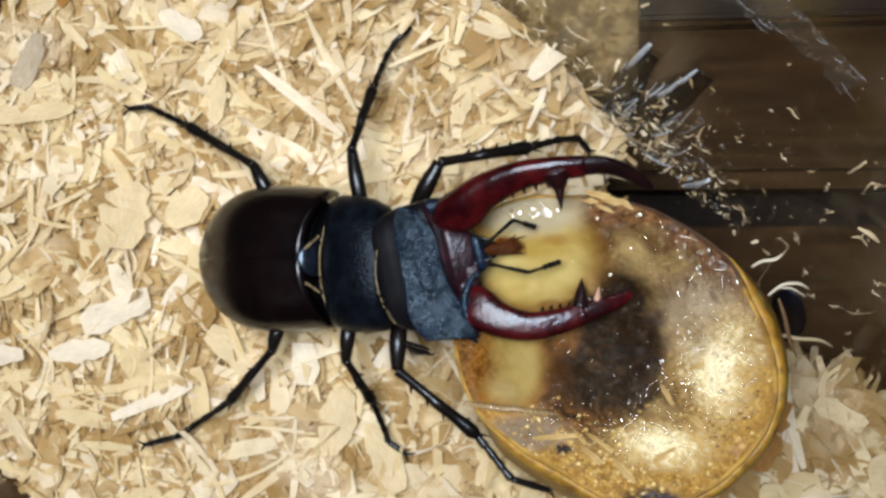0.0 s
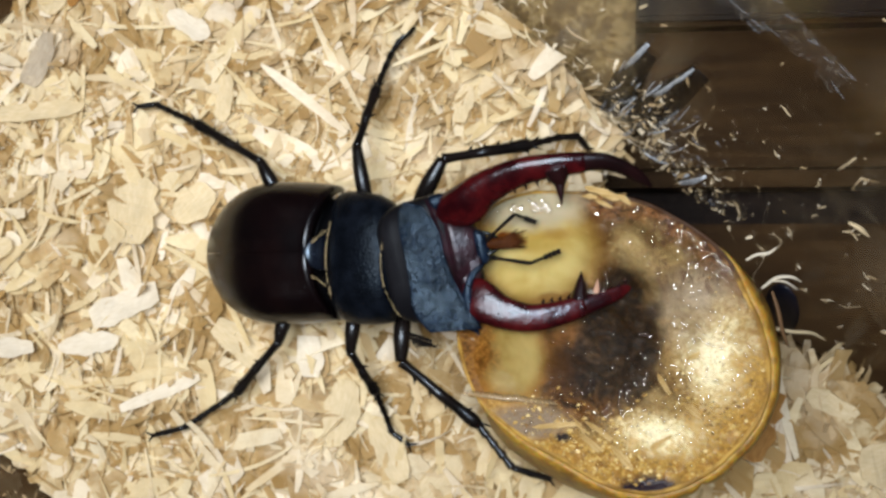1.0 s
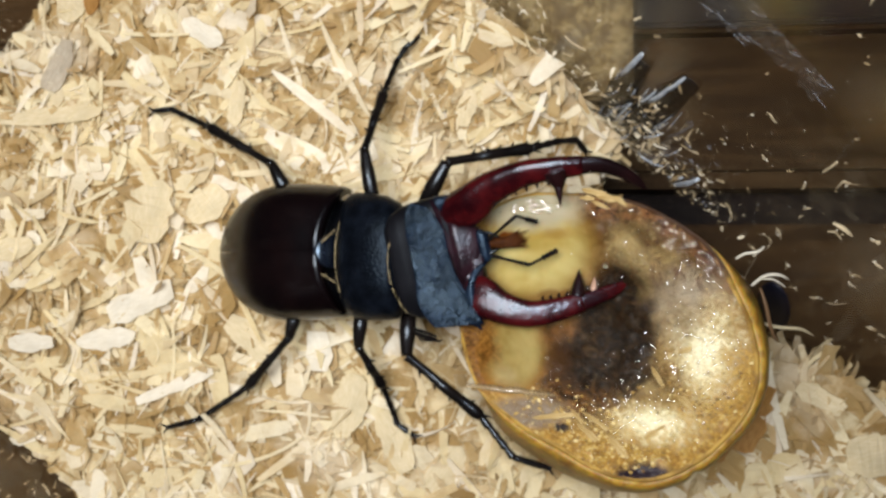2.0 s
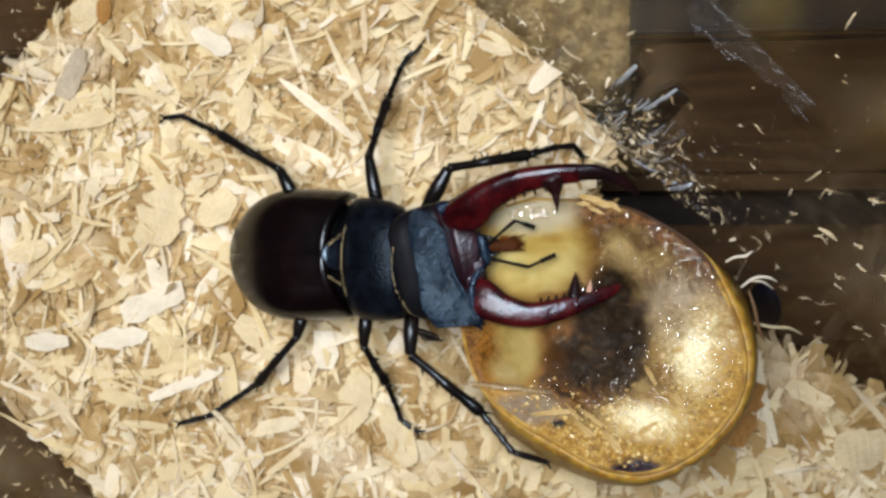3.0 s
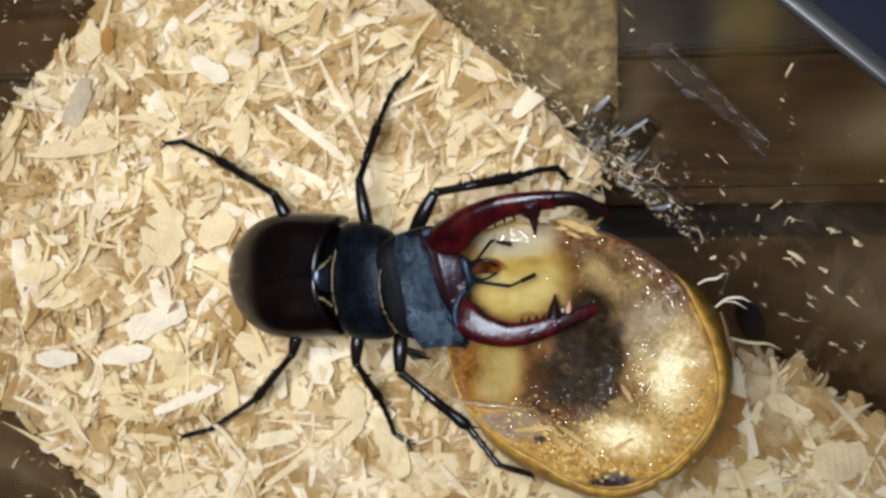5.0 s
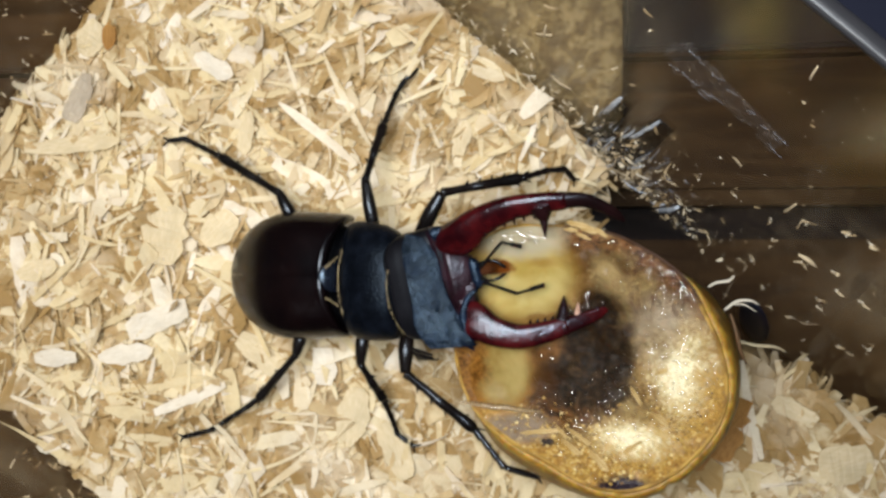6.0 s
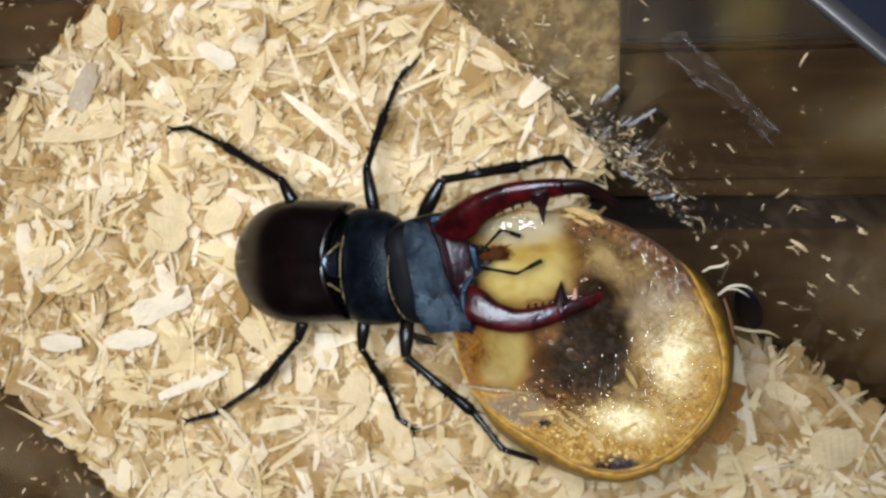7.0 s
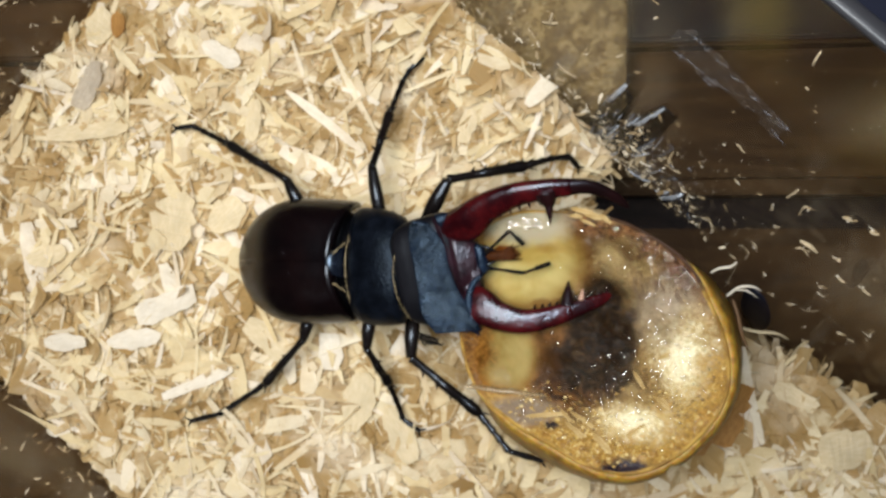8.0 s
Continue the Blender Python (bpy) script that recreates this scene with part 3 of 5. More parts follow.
def shavings():
    rng = random.Random(7)
    # the packed bed under the loose shavings
    verts, faces, na, nm = [], [], 60, 90
    for i in range(na + 1):
        for j in range(nm + 1):
            m = SE + 0.5 + (NW - SE - 1.0) * j / nm
            end = NE - 0.5 + (min(NE - 0.5, shore(m) + 3.6) - NE + 0.5) * ease(-m, -4, 4)
            n = SW + 0.5 + (end - SW - 0.5) * i / na
            p = inside(n, m, 0)
            verts.append(Vector((p.x, p.y, heap(p.x, p.y) - 1.2)))
    for i in range(na):
        for j in range(nm):
            p = i * (nm + 1) + j
            faces.append((p, p + nm + 1, p + nm + 2, p + 1))
    edge = [i * (nm + 1) for i in range(na + 1)] + [na * (nm + 1) + j for j in range(1, nm + 1)]
    edge += [i * (nm + 1) + nm for i in range(na - 1, -1, -1)] + [j for j in range(nm - 1, 0, -1)]
    k = len(verts)
    for e in edge:
        v = verts[e]
        c = inside(-35, 7, 0)
        verts.append(Vector((c.x + (v.x - c.x) * 0.91, c.y + (v.y - c.y) * 0.91, BASE_Z + 0.3)))
    for a in range(len(edge)):
        b = (a + 1) % len(edge)
        faces.append((edge[a], edge[b], k + b, k + a))
    faces.append(tuple(range(k, k + len(edge))))
    bed = part("wood_shavings", (verts, faces), BED, at=inside(-35, 7, BASE_Z + 0.3))
    tagged(bed, "cream and tan loose softwood shavings filling the plastic box", "wood shavings", kind="stuff")

    # the loose shavings, too many to count
    strips, flakes, fibres, ribbons = [], [], [], []
    for i in range(90):
        length, width = (rng.uniform(6.0, 16.0), rng.uniform(0.7, 1.7)) if i % 2 else (rng.uniform(5.0, 12.0), rng.uniform(1.3, 2.6))
        strips.append(chip_geo(length, width, rng.uniform(0.10, 0.22), rng.uniform(-0.2, 0.55), rng.uniform(-1.3, 1.3), rng.uniform(0.05, 0.8), rng.uniform(0.2, 0.6), rng, 8, rng.gauss(0, 0.14)))
    for i in range(70):
        flakes.append(chip_geo(rng.uniform(6.0, 14.0), rng.uniform(2.4, 5.0), rng.uniform(0.10, 0.22), rng.uniform(-0.1, 0.4), rng.uniform(-0.8, 0.8), rng.uniform(0.05, 0.7), rng.uniform(0.2, 0.5), rng, 9, rng.gauss(0, 0.12)))
    for i in range(90):
        fibres.append(chip_geo(rng.uniform(3.5, 15.0), rng.uniform(0.16, 0.5), 0.12, rng.gauss(0.05, 0.2), rng.uniform(-1.6, 1.6), rng.uniform(0.3, 0.9), 0.5, rng, 8, rng.gauss(0, 0.30)))
    for i in range(80):
        ribbons.append(chip_geo(rng.uniform(9.0, 20.0), rng.uniform(0.7, 1.7), rng.uniform(0.10, 0.18), rng.uniform(0.05, 0.45), rng.uniform(-2.0, 2.0), rng.uniform(0.2, 0.8), 0.35, rng, 10, rng.gauss(0, 0.22)))
    kinds = [[(np.array(v), np.array(f)) for v, f in shapes] for shapes in (strips, flakes, fibres, ribbons)]
    lower = ((12000, (-2.6, 1.9), None, 1.0), (3600, (-0.6, 2.1), 2, 1.0))
    upper = ((1250, (1.5, 2.8), None, 0.6), (1250, (1.3, 3.2), 3, 0.8), (900, (1.8, 3.1), 2, 0.7))
    for name, layers, mat in (("loose_shavings", lower, SHADEWOOD), ("fresh_shavings", upper, LITWOOD)):
        allv, allf, count = [], [], 0
        for number, lift, pick, lie in layers:
            for _ in range(number):
                n, m = rng.uniform(SW + 0.5, NE + 1.5), rng.uniform(SE + 2, NW)
                p = inside(n, m, 0)
                if (p.x - 14) ** 2 + (p.y + 12) ** 2 < 18 ** 2 or m < 1 and n > shore(m) - (2.5 if m > -40 else 0):
                    continue
                # clears loose shavings off the orange chips that stand for the fruit's shadow
                if abs(p.x - 45) < 5 and abs(p.y + 32) < 7 and rng.random() < 0.9:
                    continue
                if mat is LITWOOD and noise.noise((p.x * 0.07, p.y * 0.07, 4)) + 0.7 * noise.noise((p.x * 0.2, p.y * 0.2, 8)) < -0.07:
                    continue
                broad = 0.30 if p.y < 2 or p.x < -60 else 0.14
                kind = kinds[pick] if pick else kinds[1] if rng.random() < broad else kinds[0]
                v, f = kind[rng.randrange(len(kind))]
                e = Euler((rng.gauss(0, 0.36) * lie, rng.gauss(0, 0.17) * lie, rng.uniform(0, 6.283)))
                mx = np.array(e.to_matrix()) * rng.uniform(0.8, 1.35)
                allv.append(within(v @ mx.T + np.array((p.x, p.y, heap(p.x, p.y) + rng.uniform(*lift)))))
                allf.append(f + count)
                count += len(v)
        me = bpy.data.meshes.new(name)
        me.from_pydata(((np.concatenate(allv) - np.array(ORIGIN[bed])) * MM).tolist(), [], np.concatenate(allf).tolist())
        me.materials.append(mat)
        loose = new(name, me)
        loose.parent = bed
        tagged(loose, kind="stuff")

    # larger shavings that can be picked out one by one
    meshes = []
    for i in range(24):
        g = chip_geo(rng.uniform(7, 17), rng.uniform(1.8, 5.0), rng.uniform(0.15, 0.3), rng.uniform(0, 0.22), rng.uniform(-0.6, 0.6), rng.uniform(0.1, 0.8), rng.uniform(0.2, 0.6), rng, 7)
        meshes.append(shell("wood_chip", [Vector(q) * MM for q in g[0]], g[1], LITWOOD, False))
    placed = 0
    while placed < 270:
        p = Vector((rng.uniform(-125, 85), rng.uniform(-55, 68), 0))
        if not (SW + 3 < p.dot(N) < NE - 2) or p.dot(M) > NW - 4:
            continue
        if (p.x - 16) ** 2 + (p.y + 12) ** 2 < 29 ** 2 or p.dot(M) < 1 and p.dot(N) > shore(p.dot(M)) - 7 or (-66 < p.x < -5 and -10 < p.y < 13):
            continue
        ob = new("wood_chip", meshes[rng.randrange(24)])
        ob.parent = bed
        ob.location = (Vector((p.x, p.y, heap(p.x, p.y) + rng.uniform(1.0, 2.6))) - ORIGIN[bed]) * MM
        ob.rotation_euler = (rng.gauss(0, 0.22), rng.gauss(0, 0.16), rng.uniform(0, 6.283))
        placed += 1
    # single broad shavings: x, y, length, width, turn, curl, material
    for x, y, length, width, turn, curl, mat in (
            (-81.1, 10.2, 14, 11.5, 80, 0.06, PALE), (-42.9, -19.3, 8.5, 5.4, 95, 0.05, WHITE), (-83, -9, 16, 6, 22, 0.1, WHITE),
            (-107.5, -18, 11, 4, 3, 0.08, WHITE), (-90.5, -17, 13, 4.6, 8, 0.1, WHITE), (-58.5, -16.7, 13, 5.5, -38, 0.1, PALE),
            (-36.5, -30.3, 14, 7, 78, 0.12, PALE), (-26.9, -37.6, 14, 5.5, -65, 0.15, PALE), (-103.7, 31.9, 24, 3.6, 4, 0.04, PALE),
            (-102.3, 43.1, 12, 5, 70, 0.2, GREY), (-67.8, 12.1, 9, 7.5, 40, 0.08, PALE), (69.8, -38.5, 11, 8.5, 10, 0.06, PALE),
            # the two ORANGE ones by the fruit carry its orange-brown shadow as colour
            (49.3, -19.9, 12, 5.5, 75, 0.12, GREY), (44.9, -31.2, 15, 8.5, 62, 0.1, ORANGE), (41.5, -37.5, 9, 4, 40, 0.1, ORANGE), (-94.8, 57.3, 6, 3.2, 80, 0.08, ORANGE), (-99.5, 57.0, 9, 6, 60, 0.1, PALE),
            (-69.8, 50, 10, 4.6, -30, 0.2, WHITE), (-111.9, 2.5, 10, 5, 15, 0.1, PALE), (-75, -27.1, 18, 2.6, 22, 0.06, WHITE),
            (-61.9, 34.4, 10, 4, 80, 0.15, PALE), (-11.8, 32.2, 8, 3.5, 75, 0.12, PALE), (59.7, -27.5, 10, 4.5, -30, 0.2, PALE),
            (-16.9, -44.8, 14, 6, 60, 0.1, PALE)):
        g = chip_geo(length, width, 0.25, curl, rng.uniform(-0.5, 0.5), rng.uniform(0.3, 0.75), 0.55, rng, 8)
        ob = part("wood_chip", g, mat, bed, at=(0, 0, 0), smooth=False)
        ob.location = (Vector((x, y, heap(x, y) + 3.7)) - ORIGIN[bed]) * MM
        ob.rotation_euler = (rng.gauss(0, 0.08), rng.gauss(0, 0.08), radians(turn))


def chip_plain(name, a, b):
    g = Graph(name)
    grain = g.noise(0.9, 4, g.stretch(0.5, 2.6, 2.6))
    stain = g.step(g.noise(0.2, 4), 0.35, 0.75)
    tone = g.mix(g.math("MULTIPLY", stain, 0.5), g.mix(g.step(grain, 0.3, 0.7), a, b), tuple(0.78 * v for v in a))
    g.set(base=tone, rough=0.6, spec=0.3)
    g.bump(grain, 0.4, 0.0003)
    return thin(g, tone, 0.26)


PALE = chip_plain("pale_yellow_shaving", (0.72, 0.62, 0.42), (0.85, 0.76, 0.57))
WHITE = chip_plain("white_shaving", (0.80, 0.75, 0.65), (0.90, 0.87, 0.80))
GREY = chip_plain("grey_shaving", (0.50, 0.44, 0.36), (0.64, 0.58, 0.49))
ORANGE = chip_plain("orange_shaving_and_shadow", (0.34, 0.165, 0.04), (0.52, 0.29, 0.09))


# ---- the fruit ----
FRUIT = Vector((14, -12, 0))


def bell(a, at, wide):
    """A bump round the fruit, at and wide in degrees."""
    return math.exp(-(math.remainder(a - radians(at), 2 * math.pi) / radians(wide)) ** 2)


def fruit_round(a):
    """Radius of the whole fruit by angle at the height of the cut, mm."""
    return 24.2 + 0.30 * math.cos(a + 0.6) + 0.85 * math.cos(a + 2.72) + 1.58 * math.cos(2 * a + 1.02) + 0.22 * math.cos(3 * a + 1.33) + 4.0 * math.exp(-((math.remainder(a - 2.4, 2 * math.pi)) / 0.42) ** 2) + 2.05 * bell(a, -80, 26) + 0.25 * noise.noise((3 * math.cos(a), 3 * math.sin(a), 1)) + 0.05 * noise.noise((8 * math.cos(a), 8 * math.sin(a), 4))


def fruit_lip(a):
    """Width of the bare skin between the cut flesh and the outline, mm."""
    band = 1 / (1 + math.exp(-9 * (math.cos(a + radians(56)) - 0.05)))
    lip = 0.45 + 1.6 * band + 0.5 * bell(a, 8, 15) + 0.5 * bell(a, -106, 18)
    return lip + 0.08 * noise.noise((5 * math.cos(a), 5 * math.sin(a), 8))


def fruit_edge(a):
    """Radius of the cut edge by angle, mm."""
    return fruit_round(a) + 0.2 + 1.0 * bell(a, -50, 60) - fruit_lip(a)


def face_z(x, y):
    """Height of the cut face over the shavings at a place from the fruit's base, mm."""
    z = 33.0 + 0.17 * x - 0.02 * y
    r = math.hypot(x, y)
    z -= 5.5 * math.exp(-((x + 1) / 9) ** 2 - ((y - 0.5) / 10) ** 2)
    z -= 2.2 * math.exp(-((r - 11) / 8) ** 2)
    z -= 6.0 * math.exp(-((x + 19) / 14) ** 2 - ((y - 11) / 15) ** 2) + 3.0 * math.exp(-((x + 25) / 6) ** 2 - ((y - 14) / 12) ** 2)
    z += 2.2 * math.exp(-((x + 12) / 8) ** 4 - ((y - 14) / 8.5) ** 4)
    z += 2.0 * math.exp(-((x + 16) / 7) ** 2 - ((y + 5) / 7.5) ** 2)
    lump = math.exp(-((x + 12) / 10) ** 4 - ((y - 14) / 10) ** 4) + math.exp(-((x + 16.5) / 7) ** 4 - ((y + 5) / 8) ** 4)
    z += (0.9 * noise.noise((x * 0.22, y * 0.22, 2)) + 0.22 * noise.noise((x * 0.6, y * 0.6, 4))) * max(0.1, 1 - lump)
    return z


def bead(x, y, s, rise):
    """A shallow drop of juice on the cut face, mm."""
    c = FRUIT + Vector((x, y, face_z(x, y)))
    return rings([[c + Vector((s * k * math.cos(q * 0.7854), s * k * math.sin(q * 0.7854), s * h)) for q in range(8)]
                  for k, h in ((1, -0.08), (0.72, rise * 0.5), (0.40, rise * 0.85), (0.06, rise))])


def fruit():
    f = thing("fruit_half", FRUIT, "rotting yellow fruit half with wet browned flesh, lying on the shavings", "fruit")
    na, nr = 220, 60
    verts, faces = [FRUIT + Vector((0, 0, face_z(0, 0)))], []
    for i in range(1, nr + 1):
        for j in range(na):
            a = 2 * math.pi * j / na
            r = fruit_edge(a) * i / nr
            x, y = r * math.cos(a), r * math.sin(a)
            verts.append(FRUIT + Vector((x, y, face_z(x, y))))
    for j in range(na):
        k = (j + 1) % na
        faces.append((0, 1 + j, 1 + k))
        for i in range(nr - 1):
            p, q = 1 + i * na, 1 + (i + 1) * na
            faces.append((p + j, q + j, q + k, p + k))
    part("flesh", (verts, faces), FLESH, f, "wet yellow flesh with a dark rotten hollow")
    loops = []
    for s in range(15):
        loop = []
        for j in range(na):
            a = 2 * math.pi * j / na
            e = fruit_edge(a)
            top = face_z(e * math.cos(a), e * math.sin(a))
            t = s / 14
            wide = fruit_lip(a) + 3.4 / (1 + math.exp(-9 * (math.cos(a + radians(56)) - 0.05))) - 1.6 * bell(a, -59, 1.6)
            if s <= 2:
                r, z = e + wide * (0.0, 0.07, 0.2)[s], top + (-0.5, 0.1, -0.1)[s]
            elif s <= 8:
                q = (s - 2) / 6
                r, z = e + wide * (0.2 + 0.8 * q ** 0.9), top - 0.1 - 13.0 * q ** 1.25
            else:
                q = (s - 8) / 6
                z = (top - 13.1) * (1 - q) - 1.0 * q
                r = e + wide - 7.5 * q ** 1.7
            loop.append(FRUIT + Vector((r * math.cos(a), r * math.sin(a), z)))
        loops.append(loop)
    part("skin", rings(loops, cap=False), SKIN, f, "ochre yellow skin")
    loops = []
    for dr, dz in ((-0.5, -0.1), (-0.25, 0.10), (0.0, 0.12), (0.22, -0.05), (0.15, -0.5)):
        loop = []
        for j in range(na):
            a = 2 * math.pi * j / na
            e = fruit_edge(a)
            top = face_z(e * math.cos(a), e * math.sin(a))
            wob = 0.5 * noise.noise((4 * math.cos(a), 4 * math.sin(a), 3)) + 0.08 * noise.noise((13 * math.cos(a), 13 * math.sin(a), 6))
            loop.append(FRUIT + Vector(((e + dr + wob * 0.35) * math.cos(a), (e + dr + wob * 0.35) * math.sin(a), top + dz + wob * 0.25)))
        loops.append(loop)
    part("cut_edge", rings(loops, cap=False), RIM, f, "dried brown cut edge")
    # wet beads on the flesh
    rng = random.Random(3)
    geos = []
    for _ in range(950):
        zone = rng.random()
        if zone < 0.50:
            a, r = rng.gauss(radians(-28), 0.60), rng.gauss(15.6, 3.4)
            x, y = r * math.cos(a), r * math.sin(a)
        elif zone < 0.62:
            x, y = rng.gauss(-2, 6), rng.gauss(-13.5, 2.4)
        elif zone < 0.76:
            a, r = rng.gauss(radians(42), 0.2), rng.gauss(20, 1.6)
            x, y = r * math.cos(a), r * math.sin(a)
        else:
            a, r = rng.uniform(0, 6.283), 23 * math.sqrt(rng.random())
            x, y = r * math.cos(a), r * math.sin(a)
        on_lump = min(math.hypot(x + 11, y - 14.5) / 10, math.hypot(x + 17.6, y + 4.2) / 7.5)
        if on_lump < 1.05 and rng.random() < 0.96 or math.hypot(x, y) > fruit_edge(math.atan2(y, x)) - 0.8:
            continue
        s = 0.11 + 0.24 * rng.random() ** 3.0
        geos.append(bead(x, y, s, rng.uniform(0.10, 0.22)))
    for i in range(12):
        geos.append(bead(rng.uniform(-6.5, -1.5), rng.uniform(5.0, 8.4), rng.uniform(0.5, 1.0), 0.45))
    for i in range(26):
        geos.append(bead(rng.gauss(-12.0, 3.0), rng.gauss(21.2, 0.9), rng.uniform(0.2, 0.45), rng.uniform(0.15, 0.3)))
    verts, faces = [], []
    for i in range(19):
        t = i / 18
        x, y = -24.0 + 15.5 * t, -10.2 - 1.5 * t + 0.3 * noise.noise((t * 6, 0, 2))
        w = 0.9 * math.sin(math.pi * (0.1 + 0.85 * t)) ** 0.6
        z = face_z(x, y) + 0.5
        verts += [FRUIT + Vector((x, y + w, z - 0.45)), FRUIT + Vector((x, y, z + 0.15 * math.sin(t * 9))), FRUIT + Vector((x, y - 0.25 * w, z - 0.35)), FRUIT + Vector((x, y + 0.6 * w, z - 0.7))]
    for i in range(18):
        for k in range(4):
            q = (k + 1) % 4
            faces.append((4 * i + k, 4 * i + q, 4 * i + 4 + q, 4 * i + 4 + k))
    part("membrane", (verts, faces), MEMBRANE, f, "thin pale fold of wet pulp")
    drops = part("juice", join(*geos), DROP, f, "clear beads of juice")
    tagged(drops, kind="stuff")
    # crumbs of pulp over the margin and round the hollow
    crumbs = []
    for _ in range(1500):
        a = rng.gauss(radians(-76), 0.62)
        r = rng.gauss(19.0, 2.8)
        x, y = r * math.cos(a), r * math.sin(a)
        if r > fruit_edge(a) - 0.4 or math.hypot(x + 17.6, y + 4.2) < 8 or math.hypot((x - 7.8) / 6, (y + 15.3) / 4) < 1.1 or math.hypot((x - 16.2) / 5.2, (y + 2.8) / 7.6) < 1.0:
            continue
        s = 0.10 + 0.36 * rng.random() ** 2
        c, spin = FRUIT + Vector((x, y, face_z(x, y))), rng.uniform(0, 6.28)
        wob = [rng.uniform(0.6, 1.25) for _ in range(6)]
        crumbs.append(rings([[c + Vector((s * k * wob[q] * math.cos(spin + q * 1.0472), s * k * wob[q] * 0.8 * math.sin(spin + q * 1.0472), s * h)) for q in range(6)] for k, h in ((1, -0.15), (0.85, 0.25), (0.4, 0.42))]))
    tagged(part("pulp", join(*crumbs), PULP, f, "golden and brown crumbs of pulp"), kind="stuff")
    # splinters that stick to the wet face
    for x, y, length, width, turn, tilt in ((-8.5, -14.8, 8, 0.9, 5, 2), (1.5, -19.2, 5, 1.3, -48, 6), (-3, -17.5, 5.5, 0.9, -42, 8), (12.5, -11.5, 4.5, 1.1, -40, 10),
                                            (-1.6, 23.4, 5.0, 1.3, -14, 3), (0.4, 22.4, 4.2, 1.0, -8, 6), (-1.0, 21.4, 3.2, 0.6, -24, 8), (2.2, 22.0, 2.6, 0.9, -40, 6), (-3.2, 22.6, 2.6, 0.8, -4, 10), (7.5, -16.5, 4, 0.7, 30, 5), (-1.6, -15.6, 6.5, 0.8, -36, 9), (-4.6, -15.2, 5.0, 0.7, -52, 12), (13.0, -3.0, 3.4, 0.8, 20, 8), (8.4, -7.8, 4.2, 0.8, -60, 12)):
        g = chip_geo(length, width, 0.3, rng.uniform(0.05, 0.3), rng.uniform(-1.2, 1.2), 0.7, 0.9, rng, 7)
        ob = part("stuck_splinter", g, STUCK, f, at=(0, 0, 0), smooth=False)
        ob.location = Vector((x, y, face_z(x, y) + 0.6)) * MM
        ob.rotation_euler = (0, radians(tilt), radians(turn))


def drop_material():
    g = Graph("juice_drop")
    clear, shine, mixer = g.node("ShaderNodeBsdfTransparent"), g.node("ShaderNodeBsdfGlossy"), g.node("ShaderNodeMixShader")
    shine.inputs["Roughness"].default_value, mixer.inputs[0].default_value = 0.05, 0.34
    g.tree.links.new(clear.outputs[0], mixer.inputs[1])
    g.tree.links.new(shine.outputs[0], mixer.inputs[2])
    g.tree.links.new(mixer.outputs[0], g.tree.nodes["Material Output"].inputs[0])
    return g.mat


DROP = drop_material()
MEMBRANE = film_material("wet_pulp_fold", (0.30, 0.215, 0.12), 0.55, 0.4)


def pulp_material():
    g = Graph("wet_pulp_crumb")
    geo = g.node("ShaderNodeNewGeometry")
    g.set(base=g.ramp(geo.outputs["Random Per Island"], [(0.0, (0.10, 0.045, 0.008)), (0.4, (0.24, 0.135, 0.027)), (0.75, (0.38, 0.25, 0.065)), (1.0, (0.66, 0.53, 0.26))]), rough=0.3, spec=0.35)
    g.bump(g.noise(2.5, 3), 0.5, 0.0002)
    return g.mat


PULP = pulp_material()
STUCK = chip_plain("wet_shaving", (0.46, 0.31, 0.11), (0.74, 0.58, 0.30))
fruit()


# ---- the stag beetle ----
def half_width(u):
    """Half width of the wing cases from the shoulders (0) to the tail (1), mm."""
    if u < 0.35:
        return 13.0 + 0.6 * math.sin(u / 0.35 * math.pi / 2)
    return 13.7 * max(0.0, 1 - ((u - 0.35) / 0.65) ** 2.25) ** 0.54


def wing_case(side):
    rows, na = 44, 18
    verts, faces = [], []
    for i in range(-4, rows + 1):
        u = max(i, 0) / rows
        u = 1 - (1 - u) ** 1.3
        x0 = -35.3 - 27.9 * u + (0, 0.5, 0.9, 1.2, 1.3)[max(0, -i)]
        w = half_width(u) * (1 if i >= 0 else (0.99, 0.97, 0.94, 0.88)[-i - 1])
        top = 24.6 - 1.7 * u - 15.0 * u ** 2.6 - 0.28 * (1 - math.exp(-u / 0.08))
        low = 12.0 - 5.2 * u * u
        if i < 0:
            top -= (0.14, 0.55, 1.5, 3.6)[-i - 1]
        if i == rows:
            w = 0.05
        for k in range(na + 1):
            a = radians(100) * k / na
            y = w * math.sin(min(a, math.pi / 2)) ** 0.86 - (0.5 if k == na and w > 1 else 0)
            z = low + (top - low) * max(math.cos(a), -0.17) ** 0.64 if math.cos(a) > 0 else low + (top - low) * 0.25 * math.cos(a)
            z -= 0.35 * math.exp(-(y / 0.45) ** 2)
            x = x0 - 3.6 * max(0.0, 1 - (y / 12.2) ** 2) * (1 - u) ** 6
            verts.append(Vector((x, 1.7 + side * (y + 0.03), z)))
    n = na + 1
    for i in range(rows + 4):
        for k in range(na):
            p = i * n + k
            faces.append((p, p + 1, p + n + 1, p + n))
    return verts, faces


